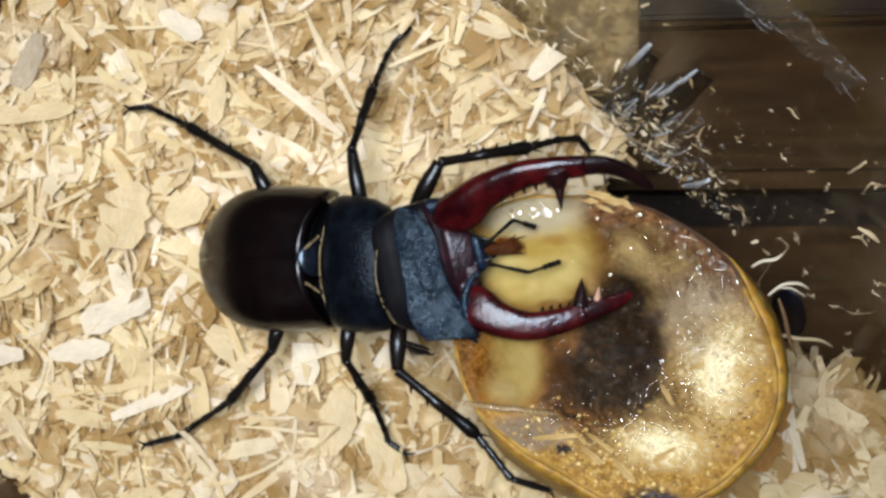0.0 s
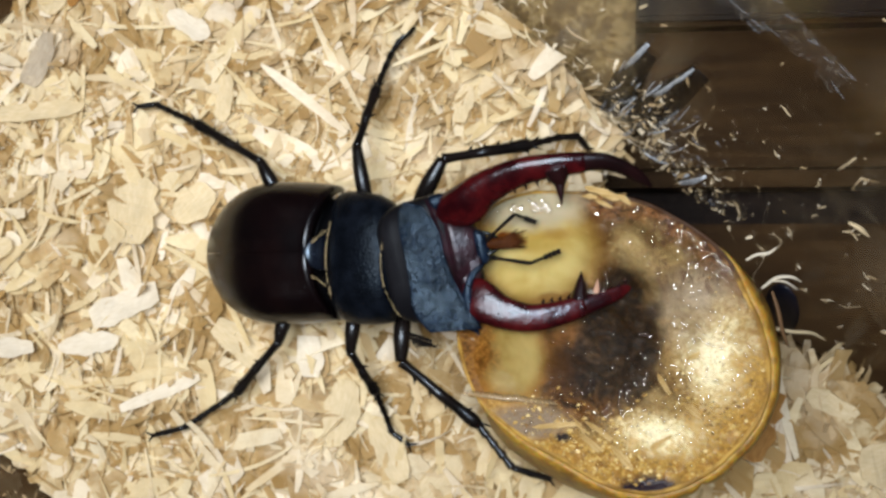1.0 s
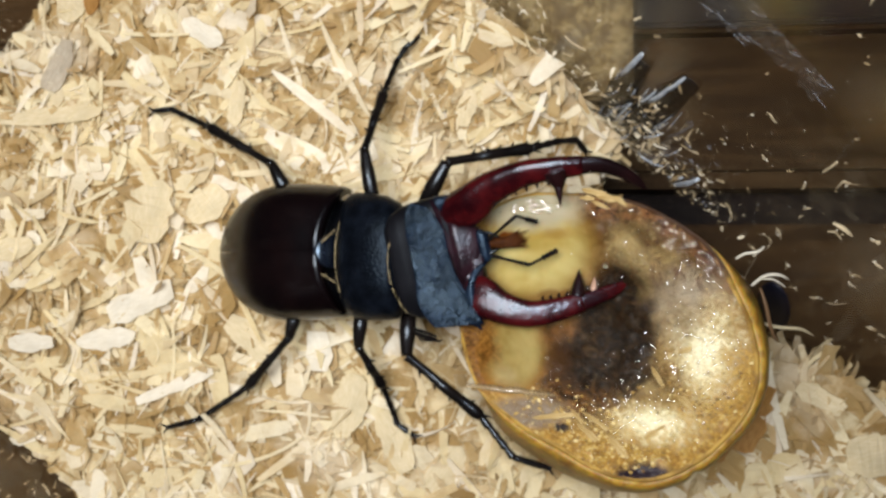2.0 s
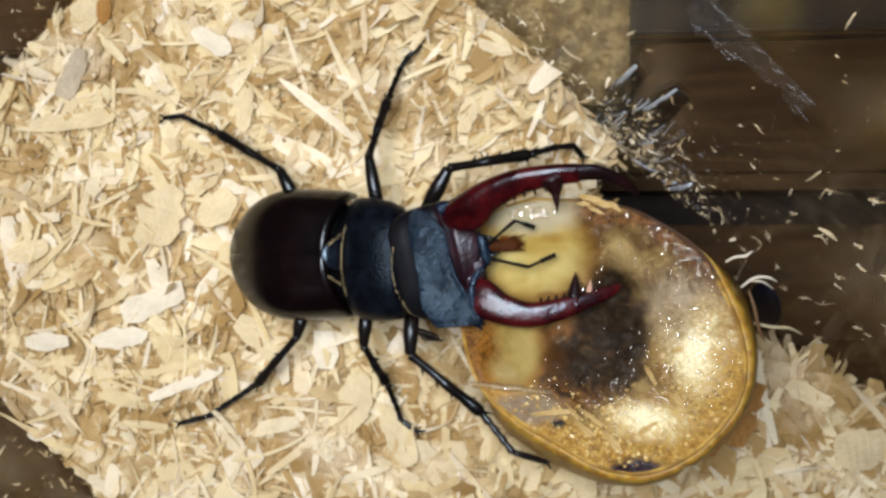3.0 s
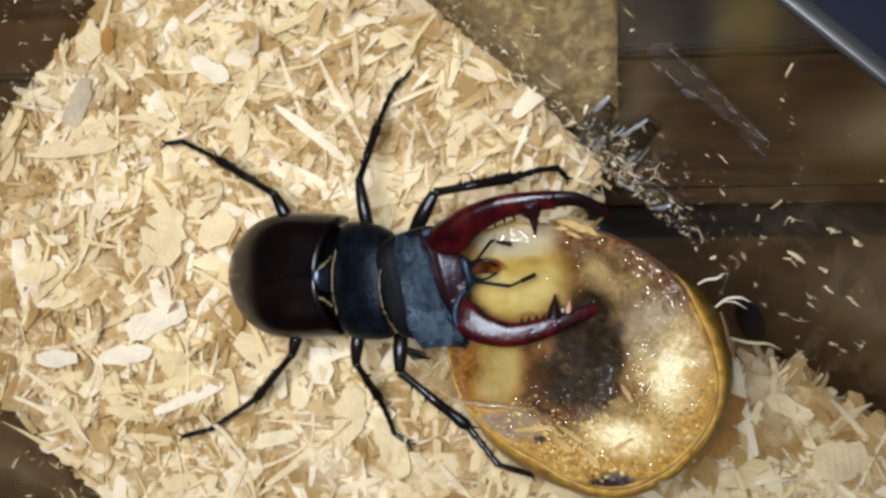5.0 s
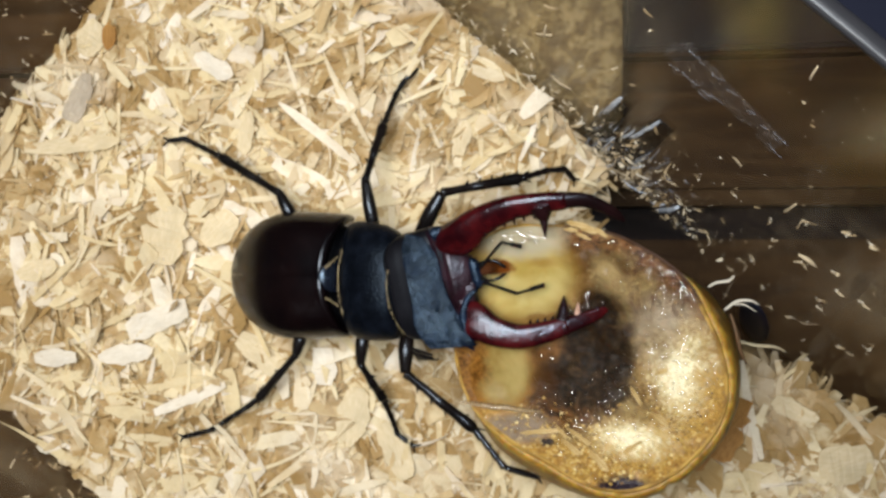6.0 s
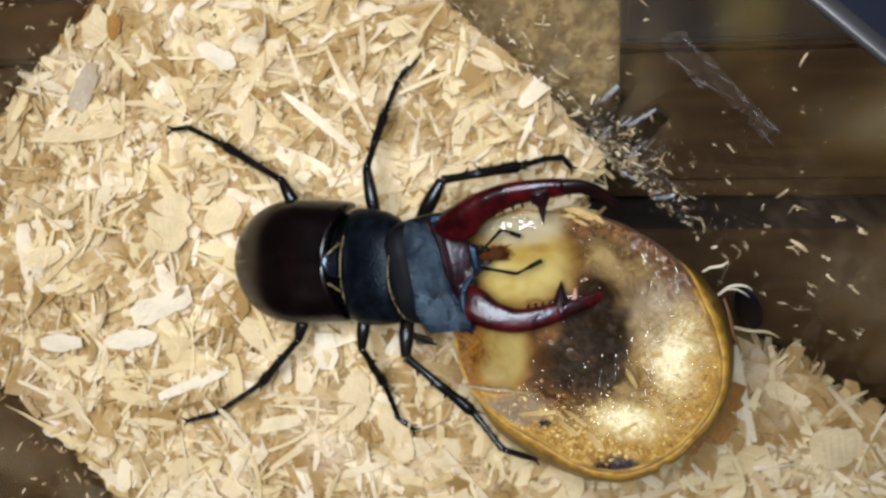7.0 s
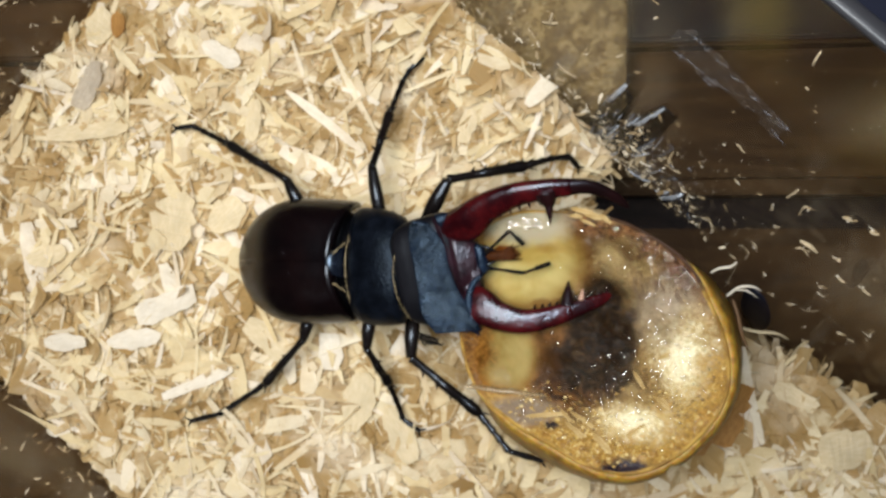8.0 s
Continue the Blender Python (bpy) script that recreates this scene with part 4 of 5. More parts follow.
def leg_parts(beetle, hip, knee, ankle, toes, thick, spines):
    """One leg from four rows of places in mm; toes: the places of the foot joints."""
    h, k, a = Vector(hip), Vector(knee), Vector(ankle)
    mid = h.lerp(k, 0.5) + Vector((0, 0, 0.8))
    leg = part("leg", tube([(*h, thick * 0.9), (*mid, thick * 1.08), (*k, thick * 0.72)], 12, 6, 0.85), LEG, beetle, "glossy black leg with thorns", at=hip)
    m2 = k.lerp(a, 0.5) + Vector((0, 0, 0.5))
    shin = [tube([(*k, thick * 0.70), (*k.lerp(a, 0.12), thick * 0.58), (*k.lerp(a, 0.35), thick * 0.60), (*m2, thick * 0.70), (*k.lerp(a, 0.72), thick * 0.72), (*k.lerp(a, 0.92), thick * 0.88), (*a, thick * 0.60)], 10, 5, 0.8)]
    d = (a - k).normalized()
    s = d.cross(Vector((0, 0, 1))).normalized()
    for t, sign in spines:
        c = k.lerp(a, t)
        shin.append(cone(c + s * sign * thick * 0.4, c + s * sign * thick * 1.15 + d * thick * 0.6, thick * 0.26, 6, 2))
    for sign in (-1, 1):
        shin.append(cone(a + s * sign * thick * 0.3, a + s * sign * thick * 0.9 + d * thick * 1.4, thick * 0.22, 6, 2))
    part("tibia", join(*shin), LEG, leg)
    line = [a] + [Vector((t[0], t[1], max(t[2], 2.8))) for t in toes]
    for i in range(len(line) - 1):
        p, q = line[i], line[i + 1]
        last = i == len(line) - 2
        r = thick * 0.46
        part("tarsus_joint", tube([(*p, r * 0.85), (*p.lerp(q, 0.55), r), (*p.lerp(q, 0.95), r * (0.8 if last else 1.15)), (*q, r * 0.8)], 8, 4), LEG, leg)
    e, d = line[-1], (line[-1] - line[-2]).normalized()
    s = d.cross(Vector((0, 0, 1))).normalized()
    for sign in (-1, 1):
        part("claw", tube([(*e, 0.28), (*(e + d * 1.0 + s * sign * 0.8), 0.2), (*(e + d * 1.5 + s * sign * 1.2 - Vector((0, 0, 0.6))), 0.05)], 6, 4), LEG, leg)


def split(a, b, n, sag=0.0):
    """Joints between two places."""
    a, b = Vector(a), Vector(b)
    return [a.lerp(b, (i + 1) / n) + Vector((0, 0, -sag * math.sin(math.pi * (i + 1) / n))) for i in range(n)]


def fringe(points, count, length, rng, lean):
    """A row of short hairs along a line of places."""
    line = smooth_line(points, 12)
    geos = []
    for _ in range(count):
        p = Vector(line[rng.randrange(len(line))])
        q = p + Vector((lean * length * rng.uniform(0.6, 1.2), rng.uniform(-0.4, 0.4), rng.uniform(-0.1, 0.3)))
        geos.append(tube([(*p, 0.06), (*q, 0.03)], 4, 1))
    return join(*geos)


HEAD_M = pose(-22.3, -1.0, 25.2) @ pose(0, 0, 0, 8, -6, 11)


def head_point(u, v):
    """A place on the head plate, from its back (u 0) to its front and from one side (v 0) to the other, mm."""
    y = 10.3 - 22.2 * v + 1.4 * (v - 0.5) * (u - 0.2) - 0.5 * (1 - v) ** 6
    back = -21.5 + 4.2 * v ** 1.15 + 1.6 * (2 * v - 1) ** 6 - 0.5 * math.exp(-((v - 0.8) / 0.1) ** 2)
    front = -16.0 + 7.6 * v + 1.2 * v ** 8 - 1.0 * (1 - v) ** 6 + 0.5 * math.sin(v * 9.0)
    x = back + (front - back) * u
    z = 30.2 + 0.10 * y + 0.35 * math.sin(math.pi * min(1, u * 1.4)) - 0.7 * u * u
    z += 0.75 * math.exp(-((u - 0.12) / 0.14) ** 2 - ((v - 0.10) / 0.16) ** 2) - 0.45 * math.exp(-((u - 0.3) / 0.2) ** 2 - ((v - 0.5) / 0.3) ** 2)
    z += 0.35 * math.exp(-((u - 0.97) / 0.06) ** 2) + 0.5 * math.exp(-((u - 0.9) / 0.18) ** 2 - ((v - 0.93) / 0.08) ** 2)
    z += 0.22 * noise.noise((x * 0.3, y * 0.3, 7)) + 0.05 * noise.noise((x * 1.4, y * 1.4, 3))
    return Vector((x, y, z))


def stag_beetle():
    rng = random.Random(11)
    b = thing("stag_beetle", (-36, 1, 0), "black stag beetle with dark red mandibles feeding on the fruit", "beetle")
    part("abdomen", loft([(-60.5, 1.7, 6.4, 2.5, 1.2, 1.5), (-57, 1.7, 7.4, 8, 2.0, 2.5), (-48, 1.7, 9.6, 12, 3, 4.0), (-38, 1.5, 11.5, 11.5, 3, 5), (-30, 1.0, 13, 9, 3, 5), (-24, 0.6, 15, 7, 2, 4)]), BLACK, b)
    for side in (1, -1):
        part("wing_case", wing_case(side), ELYTRA, b, "smooth chestnut-black wing case")
    part("scutellum", loft([(-39.6, 1.7, 23.5, 0.25, 0.3, 0.6), (-38.6, 1.7, 23.9, 1.5, 0.55, 0.8), (-37.6, 1.6, 23.7, 2.5, 0.6, 1.0), (-36.6, 1.6, 22.8, 3.0, 0.6, 1.0), (-35.0, 1.6, 21.4, 3.2, 0.6, 1)], 20, 2.2), SCUTE, b, "small glossy blue-black plate between the wing cases")
    part("pronotum", loft([(-34.9, 1.3, 18.6, 5.0, 3.0, 2.4), (-34.7, 1.3, 18.4, 7.6, 4.2, 3.2), (-34.3, 1.2, 18.2, 9.6, 5.3, 4.0), (-33.7, 1.2, 18.2, 10.8, 6.1, 4.4), (-32.8, 1.1, 18.5, 11.6, 6.7, 4.6), (-31.6, 1.0, 18.8, 12.0, 7.0, 4.6), (-29, 0.7, 19.6, 12.1, 7.5, 4.6),
                              (-25.5, 0.4, 20.5, 11.7, 7.4, 4.6), (-24.0, 0.1, 20.9, 11.2, 6.8, 4.4), (-23.0, 0.0, 21.1, 10.8, 5.8, 4.0), (-22.5, 0.0, 21.2, 10.0, 4.4, 3.2)], 44, 2.6), PRONOTUM, b, "matt black pronotum")
    part("hair_fringe", fringe([(-34.3, 7, 22.6), (-34.9, 3.5, 22.9), (-35.0, 1.5, 22.9), (-34.9, -2, 22.9), (-34.2, -6.5, 22.3)], 150, 0.30, rng, -0.5), HAIR, b, "golden hair fringe")
    part("hair_fringe", fringe([(-23.4, 5, 28.0), (-24.2, 2, 28.5), (-24.2, -2, 28.4), (-23.2, -6, 27.5), (-21.2, -9.8, 25.2)], 150, 0.32, rng, 0.5), HAIR, b, "golden hair fringe")
    part("hair_fringe", fringe([(-37.5, 3.4, 23.9), (-36.4, 4.3, 23.6), (-35.2, 5.6, 23.0)], 40, 0.28, rng, -0.5), HAIR, b, "golden hair fringe")
    part("hair_fringe", fringe([(-37.4, -2.6, 23.8), (-36.3, -3.2, 23.5), (-35.1, -4.2, 22.9)], 40, 0.28, rng, -0.5), HAIR, b, "golden hair fringe")
    # head
    head = loft([(-1.5, 0, 0, 7.6, 2.1, 3.2), (0, 0, 0, 9.3, 3.2, 3.8), (1.6, 0, 0, 10.2, 2.9, 4.2), (3.6, 0, 0.1, 10.7, 3.3, 4.4), (6, 0, 0.2, 10.9, 3.3, 4.4), (8.5, 0, 0.3, 11.0, 3.1, 4.4),
                 (10.5, -0.5, 0.3, 11.0, 2.2, 4.2), (12.2, -1.0, 0.3, 11.2, 1.5, 3.8), (13.4, -1.4, 0.3, 11.0, 1.0, 3.2), (14.3, -1.2, 0.2, 9.6, 0.5, 2.4), (15.0, -1.0, 0.1, 7.0, 0.2, 1.5)], 48, 3.2)
    part("head", moved(head, HEAD_M), BLACK, b, "glossy black neck and head")
    rows, cols, verts, faces = 40, 90, [], []
    for i in range(-1, rows + 2):
        for j in range(-1, cols + 2):
            p = head_point(min(max(i, 0), rows) / rows, min(max(j, 0), cols) / cols)
            if i in (-1, rows + 1) or j in (-1, cols + 1):
                p.z -= 2.4
            verts.append(p)
    n = cols + 3
    for i in range(rows + 2):
        for j in range(cols + 2):
            p = i * n + j
            faces.append((p, p + 1, p + n + 1, p + n))
    part("head_plate", (verts, faces), HEAD, b, "broad slate-black granular head plate")
    grains = []
    for _ in range(2300):
        p, r = head_point(0.02 + 0.95 * rng.random(), rng.uniform(0.02, 0.98)), rng.uniform(0.09, 0.19)
        grains.append(rings([[p + Vector((r * k * math.cos(q * 1.0472), r * k * math.sin(q * 1.0472), r * h)) for q in range(6)] for k, h in ((1, -0.3), (0.85, 0.15), (0.45, 0.42), (0.05, 0.5))]))
    tagged(part("head_grain", join(*grains), GRAIN, b, "fine slate-blue granules"), kind="stuff")
    verts, faces, rows, cols = [], [], 14, 24
    for i in range(rows + 2):
        u = min(i, rows) / rows
        for j in range(cols + 1):
            v = j / cols
            y = (10.6 - 21.5 * v) * (1 - 0.32 * u) - 0.4 * u
            back, mid = -16.6 + 8.0 * v, 1 - (2 * v - 1.05) ** 2
            x = back + (max(-10.6 + 3.6 * mid, back + 0.6) - back) * u
            z = 29.7 + 0.10 * y - 0.8 * math.sin(math.pi * min(1, u * 1.5)) - 1.3 * u - (2.0 if i > rows else 0) + 0.15 * noise.noise((x, y, 5))
            verts.append(Vector((x, y, z)))
    for i in range(rows + 1):
        for j in range(cols):
            p = i * (cols + 1) + j
            faces.append((p, p + 1, p + cols + 2, p + cols + 1))
    part("brow", (verts, faces), CLYPEUS, b, "dark plum hollow behind the mandibles")
    for side in (1, -1):
        part("head_corner", moved(cone((9.6, side * 9.6, 2.0), (12.6, side * (10.6 if side > 0 else 13.9), 2.4), 1.7, 10, 4), HEAD_M), HEAD, b)
        part("eye", moved(loft([(10.6, side * 10.2 - 0.6, -1.0, 0.3, 0.3, 0.3), (11.2, side * 10.3 - 0.6, -1.0, 1.1, 1.0, 1.0), (12.4, side * 10.4 - 0.6, -1.0, 1.2, 1.1, 1.1), (13.2, side * 10.2 - 0.6, -1.0, 0.3, 0.3, 0.3)], 16, 2), HEAD_M), LEG, b)
    part("clypeus", moved(loft([(10.6, 0.9, 0.4, 6.4, 3.0, 1.6), (12.0, 0.9, 0.3, 5.8, 2.6, 1.4), (13.4, 0.9, 0.3, 4.9, 2.2, 1.2), (14.6, 0.9, 0.4, 4.0, 1.8, 1.0), (15.5, 0.9, 0.4, 3.2, 1.3, 0.8), (16.1, 0.9, 0.2, 2.2, 0.5, 0.4)], 24, 3), HEAD_M), CLYPEUS, b, "dark red clypeus")
    part("mandible_socket", tube([(-6.8, -0.6, 28.6, 0.4), (-8.6, -2.4, 29.1, 0.6), (-9.4, -5.6, 29.0, 0.75), (-8.6, -8.8, 28.6, 0.8), (-7.6, -11.4, 28.2, 0.5)], 12, 6, 0.8), HEAD, b)
    part("labrum", moved(loft([(15.0, 0.7, 0.9, 3.3, 1.1, 0.6), (16.2, 0.6, 0.9, 3.0, 1.0, 0.6), (17.0, 0.5, 0.6, 2.0, 0.5, 0.4)], 20, 3), HEAD_M), HEAD, b)
    comb = [tube([(-20.4 + 0.62 * i, -13.2 - 0.20 * i, 20.5, 0.24), (-19.6 + 0.62 * i, -14.6 - 0.10 * i, 20.2, 0.20), (-18.9 + 0.62 * i, -15.6 + 0.12 * i, 19.6, 0.08)], 5, 3) for i in range(7)]
    part("bristle_comb", join(tube([(-20.8, -12.8, 20.2, 0.3), (-18.6, -13.4, 20.6, 0.34), (-16.2, -14.2, 20.4, 0.2)], 7, 3), *comb), FEELER, b, "row of stiff black bristles")
    # mandibles
    left = tube([(-15.0, 7.6, 27.2, 2.8), (-12.4, 8.4, 28.6, 3.3), (-9.4, 9.6, 30.6, 3.6), (-6.2, 12.0, 32.4, 3.0), (-0.8, 14.3, 34.4, 2.4), (5.0, 15.3, 35.4, 2.0), (9.6, 15.7, 35.6, 1.7)], 24, 8, 0.66, 2.4, (0, -0.45, 0.89))
    lm = part("mandible", left, MANDIBLE, b, "glossy dark red antler-like mandible")
    part("mandible_tip", tube([(8.4, 15.65, 35.55, 1.62), (12.6, 15.8, 35.4, 1.4), (16.2, 14.7, 34.6, 1.15), (18.8, 13.3, 33.6, 0.9), (20.4, 12.0, 32.9, 0.25)], 24, 6, 0.66, 2.4, (0, -0.45, 0.89)), TIP, lm, "black mandible tip")
    part("tooth", join(cone((5.6, 13.9, 35.2), (6.1, 8.9, 35.0), 1.1, 12, 6), cone((5.2, 14.6, 35.2), (6.2, 11.2, 35.1), 2.3, 12, 6)), TIP, lm)
    for i in range(6):
        t = i / 5
        x = -5.2 + 9.0 * t
        y = 9.9 + 3.2 * t ** 0.7
        part("small_tooth", cone((x, y + 0.5, 33.0 + 2.0 * t), (x + 0.35, y - 0.75, 33.0 + 2.0 * t), 0.42, 6, 2), TIP, lm)
    right = tube([(-13.0, -4.6, 25.2, 2.6), (-10.2, -5.4, 26.4, 3.0), (-7.4, -6.4, 27.6, 3.5), (-3.8, -8.4, 28.6, 2.9), (1.0, -9.4, 29.0, 2.4), (5.8, -8.6, 29.0, 2.1), (10.2, -7.2, 28.8, 1.8)], 28, 8, 0.58, 3.2)
    rm = part("mandible", right, MANDIBLE, b, "glossy dark red antler-like mandible")
    part("mandible_tip", tube([(9.2, -7.55, 28.8, 1.76), (13.0, -6.2, 28.6, 1.4), (15.8, -5.1, 28.2, 1.1), (18.2, -3.7, 27.8, 0.3)], 28, 6, 0.58, 3.2), MANDIBLE, rm)
    part("tooth", cone((9.3, -6.4, 28.9), (9.6, -1.6, 28.6), 1.5, 12, 6), TIP, rm)
    part("tooth", cone((12.0, -5.6, 28.7), (12.3, -3.0, 28.6), 0.7, 10, 4), PALETOOTH, rm, "pale worn tooth")
    for i in range(4):
        x = 3.2 + 1.4 * i
        part("small_tooth", cone((x, -6.9 + 0.25 * i, 29.2), (x + 0.2, -6.15 + 0.25 * i, 29.2), 0.36, 6, 2), TIP, rm)
    for i in range(4):
        x = 13.2 + 1.2 * i
        part("small_tooth", cone((x, -5.2 + 0.5 * i, 28.6), (x + 0.3, -4.45 + 0.5 * i, 28.6), 0.34, 6, 2), TIP, rm)
    # legs: hip, knee, ankle, joints of the foot
    leg_parts(b, (-46.5, 12.0, 11.5), (-50.4, 19.4, 13), (-66.1, 28.3, 7), split((-66.1, 28.3, 7), (-76.1, 33.0, 2.2), 4) + [Vector((-80.0, 32.6, 0.8))], 1.35, ((0.35, 1), (0.55, -1), (0.7, 1)))
    leg_parts(b, (-29.0, 9.5, 14), (-31.2, 21.8, 15), (-28.5, 34.8, 8), split((-28.5, 34.8, 8), (-26.4, 42.5, 3.4), 3) + [Vector((-24.8, 45.2, 2)), Vector((-22.2, 47.5, 0.8))], 1.35, ((0.3, -1), (0.5, 1), (0.6, -1), (0.8, 1)))
    leg_parts(b, (-19.5, 9.8, 17), (-14.4, 18.6, 20), (1.7, 22.1, 13), split((1.7, 22.1, 13), (7.0, 24.0, 9), 3) + [Vector((10.8, 24.6, 6)), Vector((12.9, 22.6, 3.2))], 1.5, ((0.3, -1), (0.45, -1), (0.6, -1), (0.75, -1), (0.92, -1), (0.9, 1)))
    leg_parts(b, (-45.0, -9.0, 11.5), (-46.9, -15.4, 12), (-57.5, -26.4, 6), split((-57.5, -26.4, 6), (-69.4, -34.0, 1.6), 4) + [Vector((-76.1, -35.8, 0.8))], 1.35, ((0.4, 1), (0.6, -1), (0.8, 1)))
    leg_parts(b, (-31.5, -8.5, 13.5), (-32.4, -17.0, 14), (-28.6, -25.8, 7), split((-28.6, -25.8, 7), (-26.3, -34.1, 1.8), 4) + [Vector((-22.8, -36.5, 0.8))], 1.35, ((0.35, -1), (0.55, 1), (0.75, -1)))
    leg_parts(b, (-22.0, -8.5, 16), (-22.2, -18.2, 18), (-8.0, -29.8, 16.5), split((-8.0, -29.8, 16.5), (-2.0, -37.2, 17), 4) + [Vector((4.7, -39.3, 16))], 1.5, ((0.2, 1), (0.4, 1), (0.6, 1), (0.8, -1)))
    # feelers and mouth, each about its own joint
    feelers = []
    for base, elbow, tip in (((-6.2, 3.6, 28.6), (-1.4, 7.7, 31.0), (2.2, 6.5, 31.0)), ((-5.4, 0.7, 28.2), (1.0, -0.7, 30.6), (6.1, 1.0, 31.0))):
        v, e, t = Vector(base), Vector(elbow), Vector(tip)
        a = part("antenna", tube([(*v, 0.42), (*(v.lerp(e, 0.3) + Vector((0, 0, 0.2))), 0.27), (*(v.lerp(e, 0.75) + Vector((0, 0, 0.2))), 0.33), (*e, 0.34)], 8, 4), FEELER, b, "thin black elbowed feeler", at=base)
        geos = []
        for i in range(4):
            p, q = e.lerp(t, 0.11 * i), e.lerp(t, 0.11 * i + 0.10)
            geos.append(tube([(*p, 0.26), (*p.lerp(q, 0.6), 0.33), (*q, 0.2)], 7, 3))
        for i in range(4):
            p, q = e.lerp(t, 0.44 + 0.14 * i), e.lerp(t, 0.44 + 0.14 * i + 0.15)
            geos.append(tube([(*p, 0.32), (*p.lerp(q, 0.6), 0.50), (*q, 0.3)], 8, 3, 0.7))
        c = part("antenna_club", join(*geos), FEELER, a, at=elbow)
        feelers.append((a, c))
    mouth = part("mouth_brush", join(tube([(-7.5, 3.0, 27.4, 0.7), (-4.6, 3.1, 28.0, 0.95), (-2.6, 3.4, 28.3, 0.7), (-1.4, 3.6, 28.3, 0.3)], 12, 6, 0.7),
                                     *[tube([(-5.0 + i * 0.05, 2.3 + 0.07 * i, 28.2, 0.2), (-2.4, 2.35 + 0.1 * i, 28.7, 0.16), (-0.4 + rng.uniform(-1.2, 1.3), 2.3 + 0.15 * i, 28.6, 0.04)], 5, 3) for i in range(22)]),
                 BRUSH, b, "orange-brown mouth brush", at=(-7.0, 3.0, 27.2))
    tagged(mouth, kind="stuff")
    palps = []
    for s in (1, -1):
        y = 3.0 + s * 1.3
        palps.append(part("palp", tube([(-6.5, y, 28.0, 0.3), (-4.6, y + s * 0.6, 28.6, 0.28), (-3.2, y + s * 0.3, 28.8, 0.3), (-1.9, y - s * 0.5, 28.5, 0.34), (-1.4, y - s * 0.7, 28.4, 0.12)], 8, 5), LEG, b, at=(-6.5, y, 28.0)))
    return b, feelers, mouth, palps


beetle, feelers, mouth, palps = stag_beetle()
shavings()


# ---- dust, splinters and marks on the clear wall ----
FILM = film_material("scuffed_clear_film", (0.40, 0.37, 0.35), 0.018, 0.15)
SHRED = film_material("scuffed_plastic", (0.42, 0.45, 0.53), 0.15, 0.9)
# the scuffs' glints are put into this pale bluish colour
SCUFF = film_material("scuff_painted_glint", (0.72, 0.80, 0.92), 0.35, 1.2)
SMOKE = film_material("smoky_plastic_fold", (0.004, 0.003, 0.003), 0.45, 0.5, 0.0)
SMEAR = film_material("tan_ridge_streak", (0.36, 0.29, 0.20), 0.05, 0.16, 0.0)
STREAK = film_material("fine_bluish_scratch", (0.52, 0.56, 0.64), 0.25, 0.8)
BARK = plain("dried_skin_sliver", (0.04, 0.018, 0.006), 0.6, (0.11, 0.055, 0.018), 0.6)


def dust_material():
    g = Graph("wood_dust")
    geo = g.node("ShaderNodeNewGeometry")
    tone = g.ramp(geo.outputs["Random Per Island"], [(0.0, (0.20, 0.135, 0.065)), (0.4, (0.42, 0.32, 0.19)), (0.75, (0.62, 0.53, 0.38)), (1.0, (0.78, 0.72, 0.60))])
    g.set(base=g.mix(g.math("MULTIPLY", g.noise(0.8, 4), 0.4), tone, (0.30, 0.22, 0.12)), rough=0.75, spec=0.2)
    g.bump(g.noise(3.0, 3), 0.3, 0.0002)
    return g.mat


DUST = dust_material()


